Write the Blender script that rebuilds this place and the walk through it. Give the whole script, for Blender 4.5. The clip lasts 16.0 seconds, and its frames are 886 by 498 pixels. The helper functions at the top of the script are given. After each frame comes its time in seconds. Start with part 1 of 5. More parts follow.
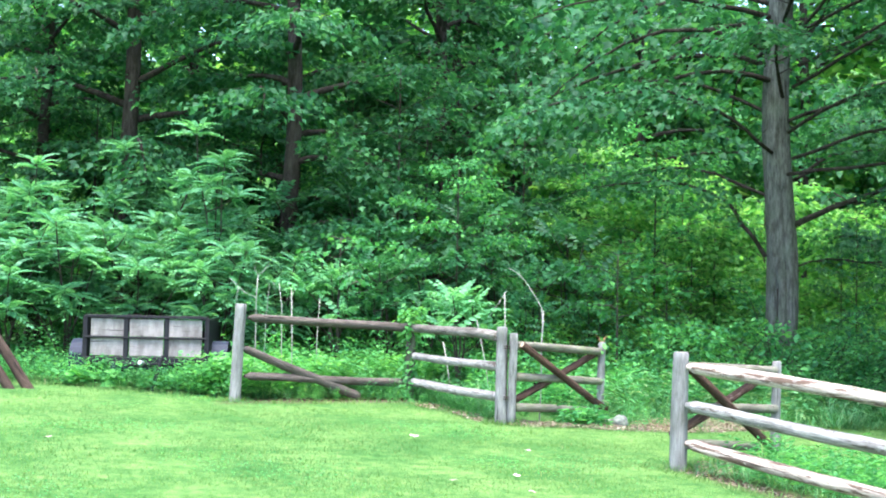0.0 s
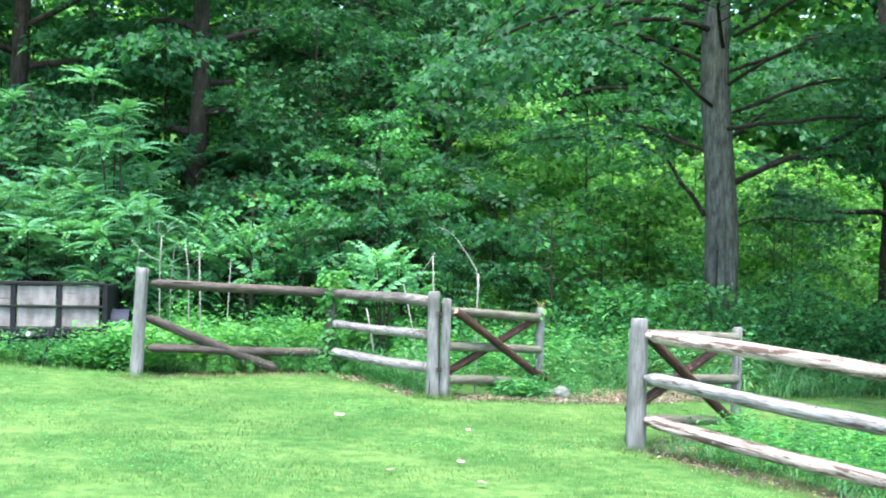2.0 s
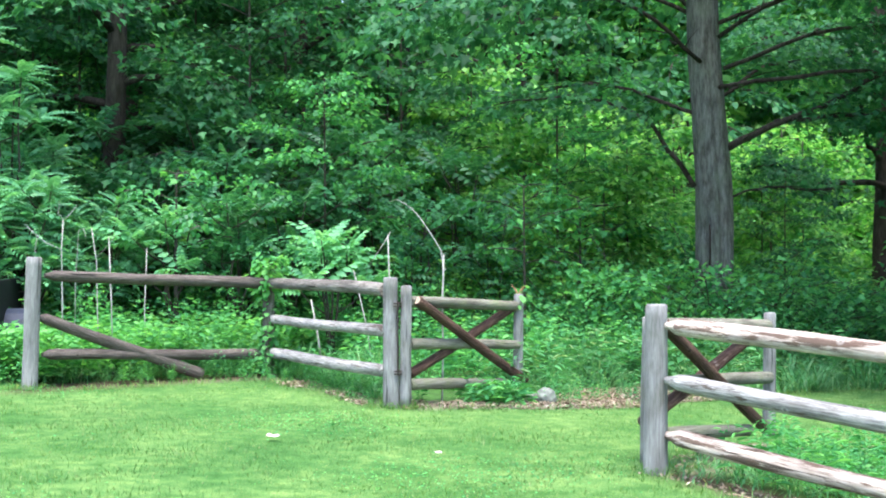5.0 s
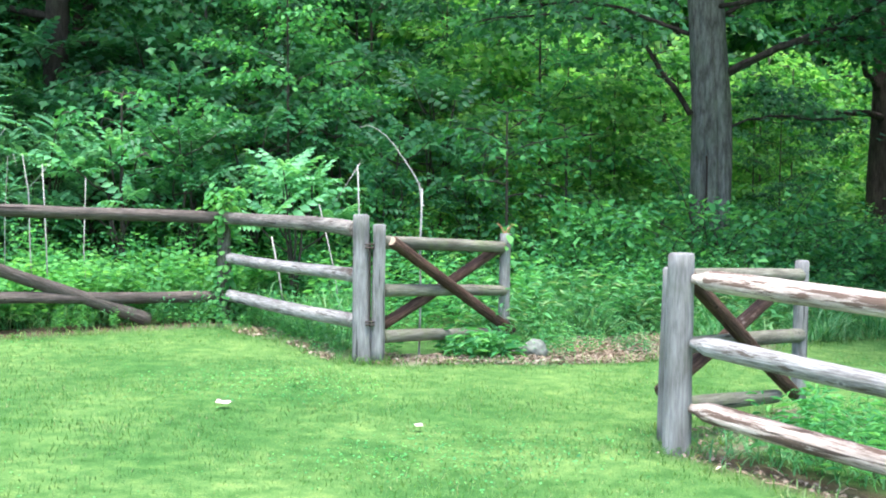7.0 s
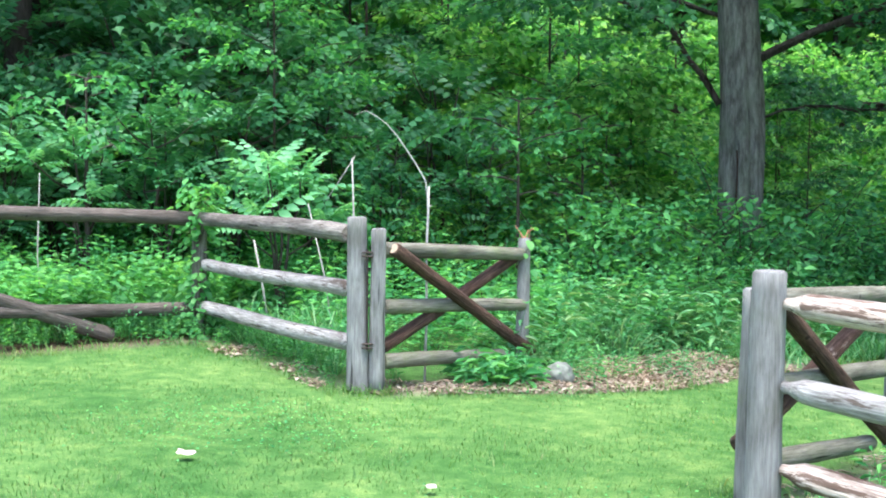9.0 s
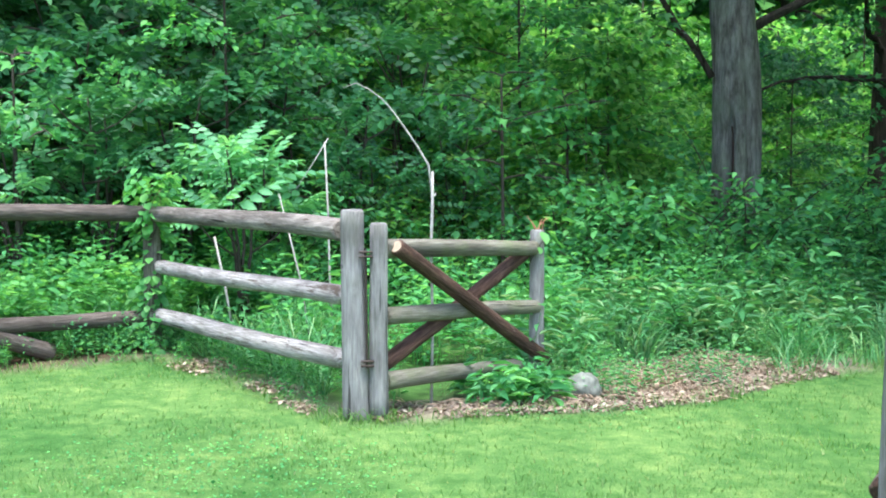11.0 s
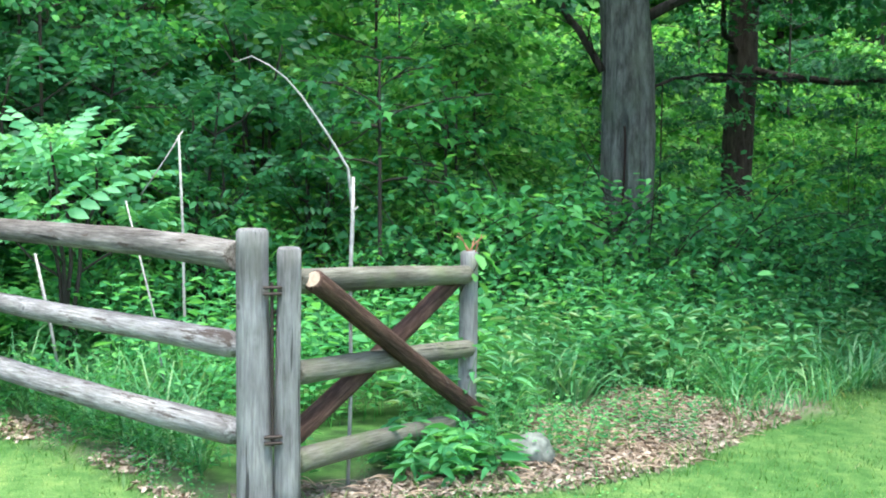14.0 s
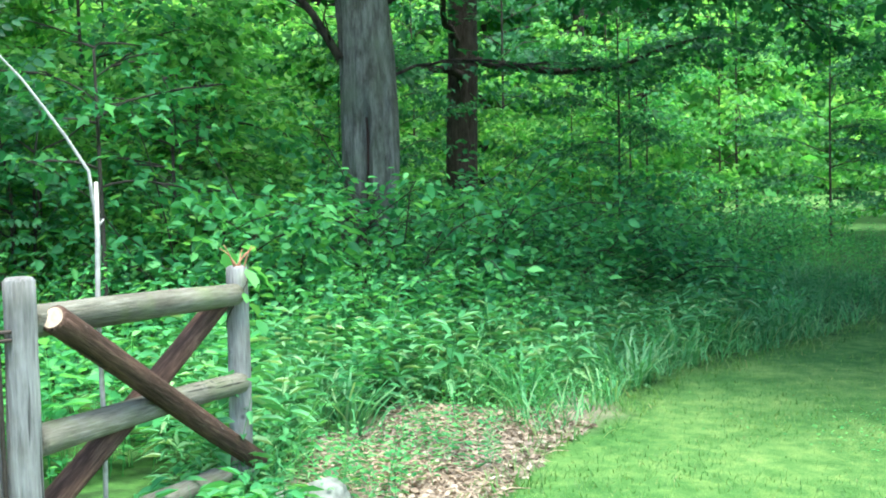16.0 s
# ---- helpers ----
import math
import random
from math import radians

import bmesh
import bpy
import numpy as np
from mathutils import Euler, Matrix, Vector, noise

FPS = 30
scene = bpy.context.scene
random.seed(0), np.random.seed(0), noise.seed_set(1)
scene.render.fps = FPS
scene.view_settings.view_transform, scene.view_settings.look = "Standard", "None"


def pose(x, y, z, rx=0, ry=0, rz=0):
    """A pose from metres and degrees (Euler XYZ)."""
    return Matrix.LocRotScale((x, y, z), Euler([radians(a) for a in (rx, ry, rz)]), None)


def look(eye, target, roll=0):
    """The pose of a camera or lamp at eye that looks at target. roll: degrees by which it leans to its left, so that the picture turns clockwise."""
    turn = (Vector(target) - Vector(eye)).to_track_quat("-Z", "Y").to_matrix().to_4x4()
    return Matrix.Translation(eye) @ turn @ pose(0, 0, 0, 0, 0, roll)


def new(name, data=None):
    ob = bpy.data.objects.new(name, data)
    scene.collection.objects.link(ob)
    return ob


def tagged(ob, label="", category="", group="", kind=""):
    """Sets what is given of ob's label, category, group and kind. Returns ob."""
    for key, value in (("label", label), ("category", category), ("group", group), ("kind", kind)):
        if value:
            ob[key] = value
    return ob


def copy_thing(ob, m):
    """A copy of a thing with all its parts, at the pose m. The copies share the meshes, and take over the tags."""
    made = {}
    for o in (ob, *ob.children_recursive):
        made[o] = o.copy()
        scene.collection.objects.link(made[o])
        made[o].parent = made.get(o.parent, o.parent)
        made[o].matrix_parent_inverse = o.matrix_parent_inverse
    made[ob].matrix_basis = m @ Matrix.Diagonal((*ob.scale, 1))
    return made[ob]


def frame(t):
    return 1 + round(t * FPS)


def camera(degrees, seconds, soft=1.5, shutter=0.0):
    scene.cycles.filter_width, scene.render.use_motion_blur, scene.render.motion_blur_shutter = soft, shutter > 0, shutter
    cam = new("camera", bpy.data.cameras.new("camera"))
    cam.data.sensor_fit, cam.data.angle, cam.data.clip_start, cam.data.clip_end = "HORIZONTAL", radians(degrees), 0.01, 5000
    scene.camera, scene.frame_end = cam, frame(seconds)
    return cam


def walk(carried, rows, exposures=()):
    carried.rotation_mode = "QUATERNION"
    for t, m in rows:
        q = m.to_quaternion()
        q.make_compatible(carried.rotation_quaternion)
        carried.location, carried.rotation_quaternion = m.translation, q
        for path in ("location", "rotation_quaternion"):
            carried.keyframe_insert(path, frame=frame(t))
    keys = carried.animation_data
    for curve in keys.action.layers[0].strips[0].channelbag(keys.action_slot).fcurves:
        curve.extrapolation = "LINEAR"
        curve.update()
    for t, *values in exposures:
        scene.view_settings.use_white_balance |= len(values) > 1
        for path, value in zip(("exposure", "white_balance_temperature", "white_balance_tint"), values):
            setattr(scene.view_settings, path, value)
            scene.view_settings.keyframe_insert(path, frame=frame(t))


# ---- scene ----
cam = camera(41.1, 16.0, 1.95)
PATH = [
    (0, (1.871, -15.419, 1.567), (1.528, -13.451, 1.655), 1.4),
    (0.5, (1.741, -15.04, 1.533), (1.559, -13.049, 1.599), 0.3),
    (1, (1.585, -14.768, 1.532), (1.36, -12.781, 1.543), -0.1),
    (1.5, (1.515, -14.384, 1.555), (1.268, -12.399, 1.542), 0.3),
    (2, (1.45, -14.003, 1.546), (1.257, -12.012, 1.576), 1.1),
    (2.5, (1.274, -13.64, 1.518), (1.156, -11.644, 1.521), 0.8),
    (3, (1.248, -13.227, 1.471), (1.084, -11.234, 1.479), -1.0),
    (5.5, (1.121, -11.1, 1.445), (1.026, -9.102, 1.459), -0.1),
    (6, (1.001, -10.753, 1.487), (0.942, -8.755, 1.42), -0.6),
    (6.5, (0.97, -10.351, 1.53), (0.917, -8.353, 1.446), -0.4),
    (7, (0.996, -10.03, 1.498), (0.936, -8.034, 1.391), 0.3),
    (7.5, (0.946, -9.628, 1.486), (0.98, -7.629, 1.435), -0.6),
    (8, (0.894, -9.238, 1.534), (0.95, -7.24, 1.445), -1.2),
    (8.5, (0.867, -8.847, 1.509), (0.809, -6.851, 1.4), 0.5),
    (11, (0.289, -7.097, 1.507), (0.36, -5.103, 1.366), -0.6),
    (11.5, (0.149, -6.831, 1.517), (0.21, -4.843, 1.31), -1.1),
    (12, (0.076, -6.477, 1.513), (0.111, -4.484, 1.349), -1.5),
    (12.5, (-0.047, -6.139, 1.503), (0.015, -4.146, 1.352), -0.2),
    (13, (-0.239, -5.844, 1.535), (-0.064, -3.859, 1.36), -3.1),
    (13.5, (-0.249, -5.517, 1.53), (0.062, -3.55, 1.355), -2.2),
    (14, (-0.233, -5.211, 1.544), (0.173, -3.258, 1.397), 0.3),
    (14.5, (-0.279, -4.949, 1.549), (0.337, -3.05, 1.433), -0.4),
    (15, (-0.38, -4.697, 1.541), (0.354, -2.844, 1.375), -1.1),
    (15.5, (-0.329, -4.435, 1.523), (0.466, -2.605, 1.381), -2.4),
    (16, (-0.286, -4.136, 1.535), (0.589, -2.344, 1.378), -1.4),
]
walk(cam, [(t, look(eye, target, roll)) for t, eye, target, roll in PATH], [(0.0, 2.72, 6250, 12), (3.0, 2.5, 6250, 12), (7.0, 2.42, 6250, 12), (11.0, 2.32, 6250, 11), (13.5, 2.32, 6250, 9), (14.5, 2.4, 6250, 3), (15.0, 2.6, 6250, 1), (16.0, 2.68, 6250, 0)])


# ---- world, sun ----
SUN_ELEV, SUN_AZ = radians(74), radians(-88)   # azimuth of the light's origin, from +x
world = bpy.data.worlds.new("world")
scene.world = world
world.use_nodes = True
wn = world.node_tree
sky = wn.nodes.new("ShaderNodeTexSky")
sky.sky_type, sky.sun_disc = "NISHITA", False
sky.sun_elevation, sky.sun_rotation = SUN_ELEV, radians(90) - SUN_AZ
sky.air_density, sky.dust_density, sky.ozone_density = 1.0, 2.0, 1.0
wn.links.new(sky.outputs[0], wn.nodes["Background"].inputs[0])
wn.nodes["Background"].inputs[1].default_value = 0.135
sun = new("sun", bpy.data.lights.new("sun", "SUN"))
sun.data.energy, sun.data.angle, sun.data.color = 1.8, radians(30), (1.0, 0.96, 0.9)
sun.matrix_world = look((math.cos(SUN_AZ) * math.cos(SUN_ELEV) * 60, math.sin(SUN_AZ) * math.cos(SUN_ELEV) * 60, math.sin(SUN_ELEV) * 60), (0, 0, 0))


# ---- materials ----
def shader(name, rough=0.8, spec=0.3):
    m = bpy.data.materials.new(name)
    m.use_nodes = True
    nt = m.node_tree
    b = nt.nodes["Principled BSDF"]
    b.inputs["Roughness"].default_value = rough
    b.inputs["Specular IOR Level"].default_value = spec
    return m, nt, b


def coords(nt, scale=(1, 1, 1)):
    tc, mp = nt.nodes.new("ShaderNodeTexCoord"), nt.nodes.new("ShaderNodeMapping")
    mp.inputs["Scale"].default_value = scale
    nt.links.new(tc.outputs["Object"], mp.inputs["Vector"])
    return mp.outputs[0]


def noise_tex(nt, vec, scale, detail=4, rough=0.55):
    n = nt.nodes.new("ShaderNodeTexNoise")
    n.inputs["Scale"].default_value, n.inputs["Detail"].default_value, n.inputs["Roughness"].default_value = scale, detail, rough
    if vec is not None:
        nt.links.new(vec, n.inputs["Vector"])
    return n.outputs["Fac"]


def ramp(nt, fac, stops):
    r = nt.nodes.new("ShaderNodeValToRGB")
    while len(r.color_ramp.elements) < len(stops):
        r.color_ramp.elements.new(0.5)
    for e, (p, c) in zip(r.color_ramp.elements, stops):
        e.position, e.color = p, (*c, 1)
    nt.links.new(fac, r.inputs[0])
    return r.outputs[0]


def mixc(nt, fac, a, b, mode="MIX"):
    m = nt.nodes.new("ShaderNodeMix")
    m.data_type, m.blend_type = "RGBA", mode
    for sock, v in ((m.inputs[0], fac), (m.inputs[6], a), (m.inputs[7], b)):
        if isinstance(v, (int, float)):
            sock.default_value = v
        elif isinstance(v, tuple):
            sock.default_value = (*v, 1)
        else:
            nt.links.new(v, sock)
    return m.outputs[2]


def bump(nt, b, height, strength, dist):
    n = nt.nodes.new("ShaderNodeBump")
    n.inputs["Strength"].default_value, n.inputs["Distance"].default_value = strength, dist
    nt.links.new(height, n.inputs["Height"])
    nt.links.new(n.outputs[0], b.inputs["Normal"])


def leaf_mat(name, stops, through_light=0.42, rough=0.55, spec=0.25, tint=1.7):
    """Leaf: colour varies from leaf to leaf; light passes through, yellower."""
    m, nt, b = shader(name, rough, spec)
    g = nt.nodes.new("ShaderNodeNewGeometry")
    col = ramp(nt, g.outputs["Random Per Island"], stops)
    n = noise_tex(nt, coords(nt), 0.55, 2)
    big = ramp(nt, n, [(0.3, (0.72, 0.76, 0.8)), (0.7, (1.25, 1.2, 1.05))])
    col = mixc(nt, 1.0, col, big, "MULTIPLY")
    nt.links.new(col, b.inputs["Base Color"])
    tr = nt.nodes.new("ShaderNodeBsdfTranslucent")
    nt.links.new(mixc(nt, 1.0, col, (tint * 1.08, tint * 1.0, tint * 0.55), "MULTIPLY"), tr.inputs[0])
    ms = nt.nodes.new("ShaderNodeMixShader")
    ms.inputs[0].default_value = through_light
    nt.links.new(b.outputs[0], ms.inputs[1])
    nt.links.new(tr.outputs[0], ms.inputs[2])
    nt.links.new(ms.outputs[0], nt.nodes["Material Output"].inputs[0])
    return m


def wood_mat(name, dark, mid, light, patch=None, patch_at=0.62, moss=0.0, patch_scale=9, patch_long=0.3, along="z"):
    """Weathered round wood, grain along the object's z."""
    m, nt, b = shader(name, 0.85, 0.2)
    o = nt.nodes.new("ShaderNodeObjectInfo")
    add = nt.nodes.new("ShaderNodeVectorMath")
    add.operation = "MULTIPLY_ADD"
    nt.links.new(coords(nt), add.inputs[0])
    add.inputs[1].default_value = (1, 1, 1)
    nt.links.new(o.outputs["Random"], add.inputs[2])
    st = nt.nodes.new("ShaderNodeMapping")
    st.inputs["Scale"].default_value = (1, 1, 0.07) if along == "z" else (0.07, 1, 1)
    nt.links.new(add.outputs[0], st.inputs["Vector"])
    grain = noise_tex(nt, st.outputs[0], 85, 5, 0.7)
    col = ramp(nt, grain, [(0.3, dark), (0.5, mid), (0.72, light)])
    st2 = nt.nodes.new("ShaderNodeMapping")
    st2.inputs["Scale"].default_value = (1, 1, 0.3)
    nt.links.new(add.outputs[0], st2.inputs["Vector"])
    blot = noise_tex(nt, st2.outputs[0], 7, 5, 0.6)
    col = mixc(nt, 1.0, col, ramp(nt, blot, [(0.32, (0.58, 0.56, 0.54)), (0.52, (1.0, 1.0, 1.0)), (0.7, (1.42, 1.4, 1.36))]), "MULTIPLY")
    if patch:
        st4 = nt.nodes.new("ShaderNodeMapping")
        st4.inputs["Scale"].default_value = (1, 1, patch_long)
        nt.links.new(add.outputs[0], st4.inputs["Vector"])
        p = noise_tex(nt, st4.outputs[0], patch_scale, 6, 0.7)
        col = mixc(nt, ramp(nt, p, [(patch_at - 0.02, (0, 0, 0)), (patch_at + 0.025, (0.9, 0.9, 0.9))]), col, patch)
    if moss:
        p = noise_tex(nt, add.outputs[0], 5, 5, 0.6)
        col = mixc(nt, ramp(nt, p, [(0.5, (0, 0, 0)), (0.75, (moss, moss, moss))]), col, (0.13, 0.17, 0.07))
    st3 = nt.nodes.new("ShaderNodeMapping")
    st3.inputs["Scale"].default_value = (1, 1, 0.045) if along == "z" else (0.045, 1, 1)
    nt.links.new(add.outputs[0], st3.inputs["Vector"])
    crack = noise_tex(nt, st3.outputs[0], 34, 2, 0.5)
    col = mixc(nt, ramp(nt, crack, [(0.27, (1, 1, 1)), (0.32, (0, 0, 0))]), col, tuple(c * 0.35 for c in dark))
    vo = nt.nodes.new("ShaderNodeTexVoronoi")
    vo.inputs["Scale"].default_value = 4.6
    nt.links.new(add.outputs[0], vo.inputs["Vector"])
    knot = vo.outputs["Distance"]
    col = mixc(nt, ramp(nt, knot, [(0.06, (0.3, 0.3, 0.3)), (0.16, (0, 0, 0))]), col, tuple(min(0.6, c * 1.25) for c in light))
    col = mixc(nt, ramp(nt, knot, [(0.05, (0.8, 0.8, 0.8)), (0.085, (0, 0, 0))]), col, tuple(c * 0.6 for c in dark))
    nt.links.new(col, b.inputs["Base Color"])
    bump(nt, b, grain, 0.9, 0.012)
    return m


def plain_mat(name, c, rough=0.6, var=0.25, scale=14, metal=0.0, spec=0.4):
    m, nt, b = shader(name, rough, spec)
    n = noise_tex(nt, coords(nt), scale, 6, 0.65)
    col = ramp(nt, n, [(0.3, tuple(v * (1 - var) for v in c)), (0.7, tuple(min(1, v * (1 + var)) for v in c))])
    nt.links.new(col, b.inputs["Base Color"])
    b.inputs["Metallic"].default_value = metal
    bump(nt, b, n, 0.25, 0.004)
    return m


def bark_mat(name, dark, light, scale=26):
    m, nt, b = shader(name, 0.95, 0.1)
    r = noise_tex(nt, coords(nt, (1, 1, 0.16)), scale, 7, 0.75)
    plates = noise_tex(nt, coords(nt, (1, 1, 0.3)), scale * 0.35, 5, 0.65)
    col = ramp(nt, r, [(0.33, dark), (0.6, light)])
    col = mixc(nt, 1.0, col, ramp(nt, plates, [(0.34, (0.5, 0.48, 0.46)), (0.5, (0.95, 0.95, 0.95)), (0.7, (1.2, 1.22, 1.2))]), "MULTIPLY")
    n = noise_tex(nt, coords(nt), 2.2, 5)
    col = mixc(nt, ramp(nt, n, [(0.5, (0, 0, 0)), (0.75, (0.4, 0.4, 0.4))]), col, (light[0] * 0.8, light[1] * 1.0, light[2] * 0.75))
    nt.links.new(col, b.inputs["Base Color"])
    bump(nt, b, r, 1.0, 0.05)
    return m


def ground_mat():
    """Lawn earth and thatch, leaf litter, woodland floor, dark earth and painted shade, mixed by the sheet's own cover.
    """
    m, nt, b = shader("ground_cover", 0.95, 0.1)
    at = nt.nodes.new("ShaderNodeAttribute")
    at.attribute_name = "cover"
    sep = nt.nodes.new("ShaderNodeSeparateColor")
    nt.links.new(at.outputs["Color"], sep.inputs[0])
    v = coords(nt)
    fine, mid, big = noise_tex(nt, v, 90, 5, 0.7), noise_tex(nt, v, 7, 5, 0.6), noise_tex(nt, v, 0.8, 3)
    lawn = ramp(nt, fine, [(0.3, (0.034, 0.105, 0.026)), (0.55, (0.072, 0.17, 0.047)), (0.75, (0.15, 0.235, 0.09))])
    lawn = mixc(nt, 1.0, lawn, ramp(nt, mid, [(0.32, (0.6, 0.72, 0.6)), (0.5, (1.0, 1.0, 1.0)), (0.68, (1.65, 1.3, 1.35))]), "MULTIPLY")
    lawn = mixc(nt, 1.0, lawn, ramp(nt, big, [(0.38, (0.72, 0.82, 0.72)), (0.62, (1.45, 1.2, 1.2))]), "MULTIPLY")
    litter = ramp(nt, noise_tex(nt, v, 60, 6, 0.8), [(0.3, (0.10, 0.077, 0.06)), (0.5, (0.25, 0.2, 0.16)), (0.7, (0.45, 0.39, 0.33))])
    wood = ramp(nt, mid, [(0.3, (0.02, 0.045, 0.015)), (0.55, (0.05, 0.12, 0.03)), (0.8, (0.10, 0.2, 0.05))])
    col = mixc(nt, sep.outputs[1], wood, litter)
    col = mixc(nt, sep.outputs[0], col, lawn)
    # A dark earth colour that doubles as painted shade under the pale fence.
    soil_and_shade = ramp(nt, noise_tex(nt, v, 40, 6, 0.75), [(0.35, (0.03, 0.019, 0.013)), (0.55, (0.10, 0.062, 0.043)), (0.72, (0.26, 0.19, 0.14))])
    col = mixc(nt, sep.outputs[2], col, soil_and_shade)
    nt.links.new(col, b.inputs["Base Color"])
    bump(nt, b, fine, 0.6, 0.02)
    return m


GROUND = ground_mat()
M_GRASS = leaf_mat("lawn_grass", [(0.0, (0.045, 0.15, 0.036)), (0.5, (0.09, 0.215, 0.062)), (0.93, (0.155, 0.27, 0.10)), (1.0, (0.28, 0.3, 0.165))], 0.48, 0.5, 0.3, 1.2)
M_TALL = leaf_mat("tall_grass", [(0.0, (0.045, 0.19, 0.07)), (0.7, (0.10, 0.32, 0.135)), (1.0, (0.24, 0.4, 0.2))], 0.35, 0.5, 0.3, 1.2)
M_WEED = leaf_mat("weed_leaf", [(0.0, (0.03, 0.165, 0.06)), (0.6, (0.066, 0.275, 0.10)), (1.0, (0.145, 0.41, 0.13))], 0.4)
M_MAPLE = leaf_mat("maple_leaf", [(0.0, (0.015, 0.085, 0.038)), (0.6, (0.028, 0.135, 0.054)), (1.0, (0.066, 0.215, 0.08))], 0.4)
M_UNDER = leaf_mat("understory_leaf", [(0.0, (0.024, 0.135, 0.05)), (0.6, (0.052, 0.235, 0.08)), (1.0, (0.12, 0.38, 0.105))], 0.44)
# Brighter leaf colour that paints in the sunlight on foliage behind the maples.
M_SUNLIT = leaf_mat("sunlit_leaf", [(0.0, (0.038, 0.17, 0.042)), (0.6, (0.092, 0.31, 0.08)), (1.0, (0.23, 0.48, 0.15))], 0.52, tint=1.6)
M_SUMAC = leaf_mat("sumac_leaf", [(0.0, (0.055, 0.22, 0.105)), (0.7, (0.115, 0.345, 0.175)), (1.0, (0.18, 0.44, 0.22))], 0.36, 0.5, 0.3)
M_LUSH = leaf_mat("lush_leaf", [(0.0, (0.045, 0.2, 0.06)), (0.6, (0.09, 0.31, 0.095)), (1.0, (0.17, 0.43, 0.14))], 0.4)
# Ash leaf darkened to paint the deep shade; the lit ashes use M_SUMAC.
M_ASH_SHADE = leaf_mat("shaded_ash_leaf", [(0.0, (0.02, 0.11, 0.046)), (0.7, (0.042, 0.18, 0.08)), (1.0, (0.085, 0.27, 0.12))], 0.35, 0.42, 0.4)
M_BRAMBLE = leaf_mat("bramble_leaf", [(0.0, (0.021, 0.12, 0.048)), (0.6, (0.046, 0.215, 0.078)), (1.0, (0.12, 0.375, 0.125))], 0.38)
M_LITTER = leaf_mat("dead_leaf", [(0.0, (0.09, 0.065, 0.048)), (0.3, (0.2, 0.152, 0.118)), (0.75, (0.31, 0.25, 0.2)), (1.0, (0.44, 0.38, 0.32))], 0.1, 0.8, 0.2, 1.0)
M_POST = wood_mat("weathered_post", (0.13, 0.129, 0.124), (0.21, 0.209, 0.203), (0.285, 0.284, 0.278), moss=0.14)
M_RAIL = wood_mat("weathered_rail", (0.065, 0.057, 0.05), (0.15, 0.136, 0.122), (0.27, 0.25, 0.23), (0.06, 0.042, 0.032), 0.62, 0.0, 14, 0.2)
M_STAINED = wood_mat("stained_post", (0.10, 0.088, 0.078), (0.185, 0.165, 0.148), (0.27, 0.25, 0.23), (0.15, 0.085, 0.058), 0.5, 0.0, 6, 0.2)
M_PALE = wood_mat("peeled_rail", (0.17, 0.125, 0.10), (0.38, 0.315, 0.27), (0.58, 0.51, 0.455), (0.085, 0.05, 0.035), 0.525, 0.0, 17, 0.13)
M_PALE2 = wood_mat("bleached_rail", (0.11, 0.10, 0.092), (0.275, 0.26, 0.248), (0.48, 0.465, 0.45), (0.075, 0.055, 0.044), 0.6, 0.0, 15, 0.16)
M_RAIL_D = wood_mat("brown_rail", (0.035, 0.028, 0.024), (0.09, 0.075, 0.065), (0.16, 0.14, 0.127))
M_GATE = wood_mat("lichened_gate_rail", (0.085, 0.08, 0.062), (0.16, 0.155, 0.122), (0.24, 0.235, 0.195), None, 0.6, 0.6)
M_BRACE = wood_mat("reddish_brace", (0.022, 0.013, 0.009), (0.062, 0.035, 0.025), (0.135, 0.085, 0.064), (0.2, 0.165, 0.145), 0.64)
M_CUT = plain_mat("cut_end_wood", (0.33, 0.26, 0.19), 0.9, 0.4, 40)
M_TIMBER = wood_mat("dark_timber", (0.02, 0.013, 0.01), (0.045, 0.03, 0.022), (0.09, 0.062, 0.048))
M_DEAD = plain_mat("dead_stick", (0.31, 0.30, 0.28), 0.9, 0.3, 30)
M_STRAW = plain_mat("straw", (0.36, 0.27, 0.19), 0.9, 0.35, 30)
M_BARK = bark_mat("grey_bark", (0.046, 0.048, 0.044), (0.18, 0.188, 0.174))
M_BARK_D = bark_mat("dark_bark", (0.02, 0.017, 0.015), (0.068, 0.057, 0.049))
M_HOLLOW = plain_mat("hollow_wood", (0.05, 0.032, 0.025), 0.95, 0.4, 30)
M_TWIG = plain_mat("twig", (0.035, 0.03, 0.022), 0.9)
M_STEM = plain_mat("green_stem", (0.10, 0.15, 0.05), 0.8)
M_IRON = plain_mat("rusted_iron", (0.045, 0.035, 0.03), 0.6, 0.4, 60, 0.6)
M_BLACK = plain_mat("black_paint", (0.014, 0.014, 0.017), 0.65, 0.3, 20, spec=0.2)
M_NAVY = plain_mat("blue_black_paint", (0.02, 0.026, 0.045), 0.6, 0.3, 20, spec=0.2)
M_PLY = wood_mat("weathered_plywood", (0.21, 0.186, 0.173), (0.275, 0.25, 0.236), (0.32, 0.295, 0.28), along="x")
M_RUBBER = plain_mat("tyre_rubber", (0.02, 0.02, 0.02), 0.85)
M_CHROME = plain_mat("galvanised_steel", (0.55, 0.55, 0.55), 0.35, 0.1, 30, 0.9)
M_STONE = plain_mat("lichened_stone", (0.14, 0.155, 0.135), 0.9, 0.5, 18)

# ---- building helpers ----
PLACED = {}


def empty(name, m):
    ob = new(name)
    ob.matrix_basis = m
    PLACED[ob.name] = m.copy()
    return ob


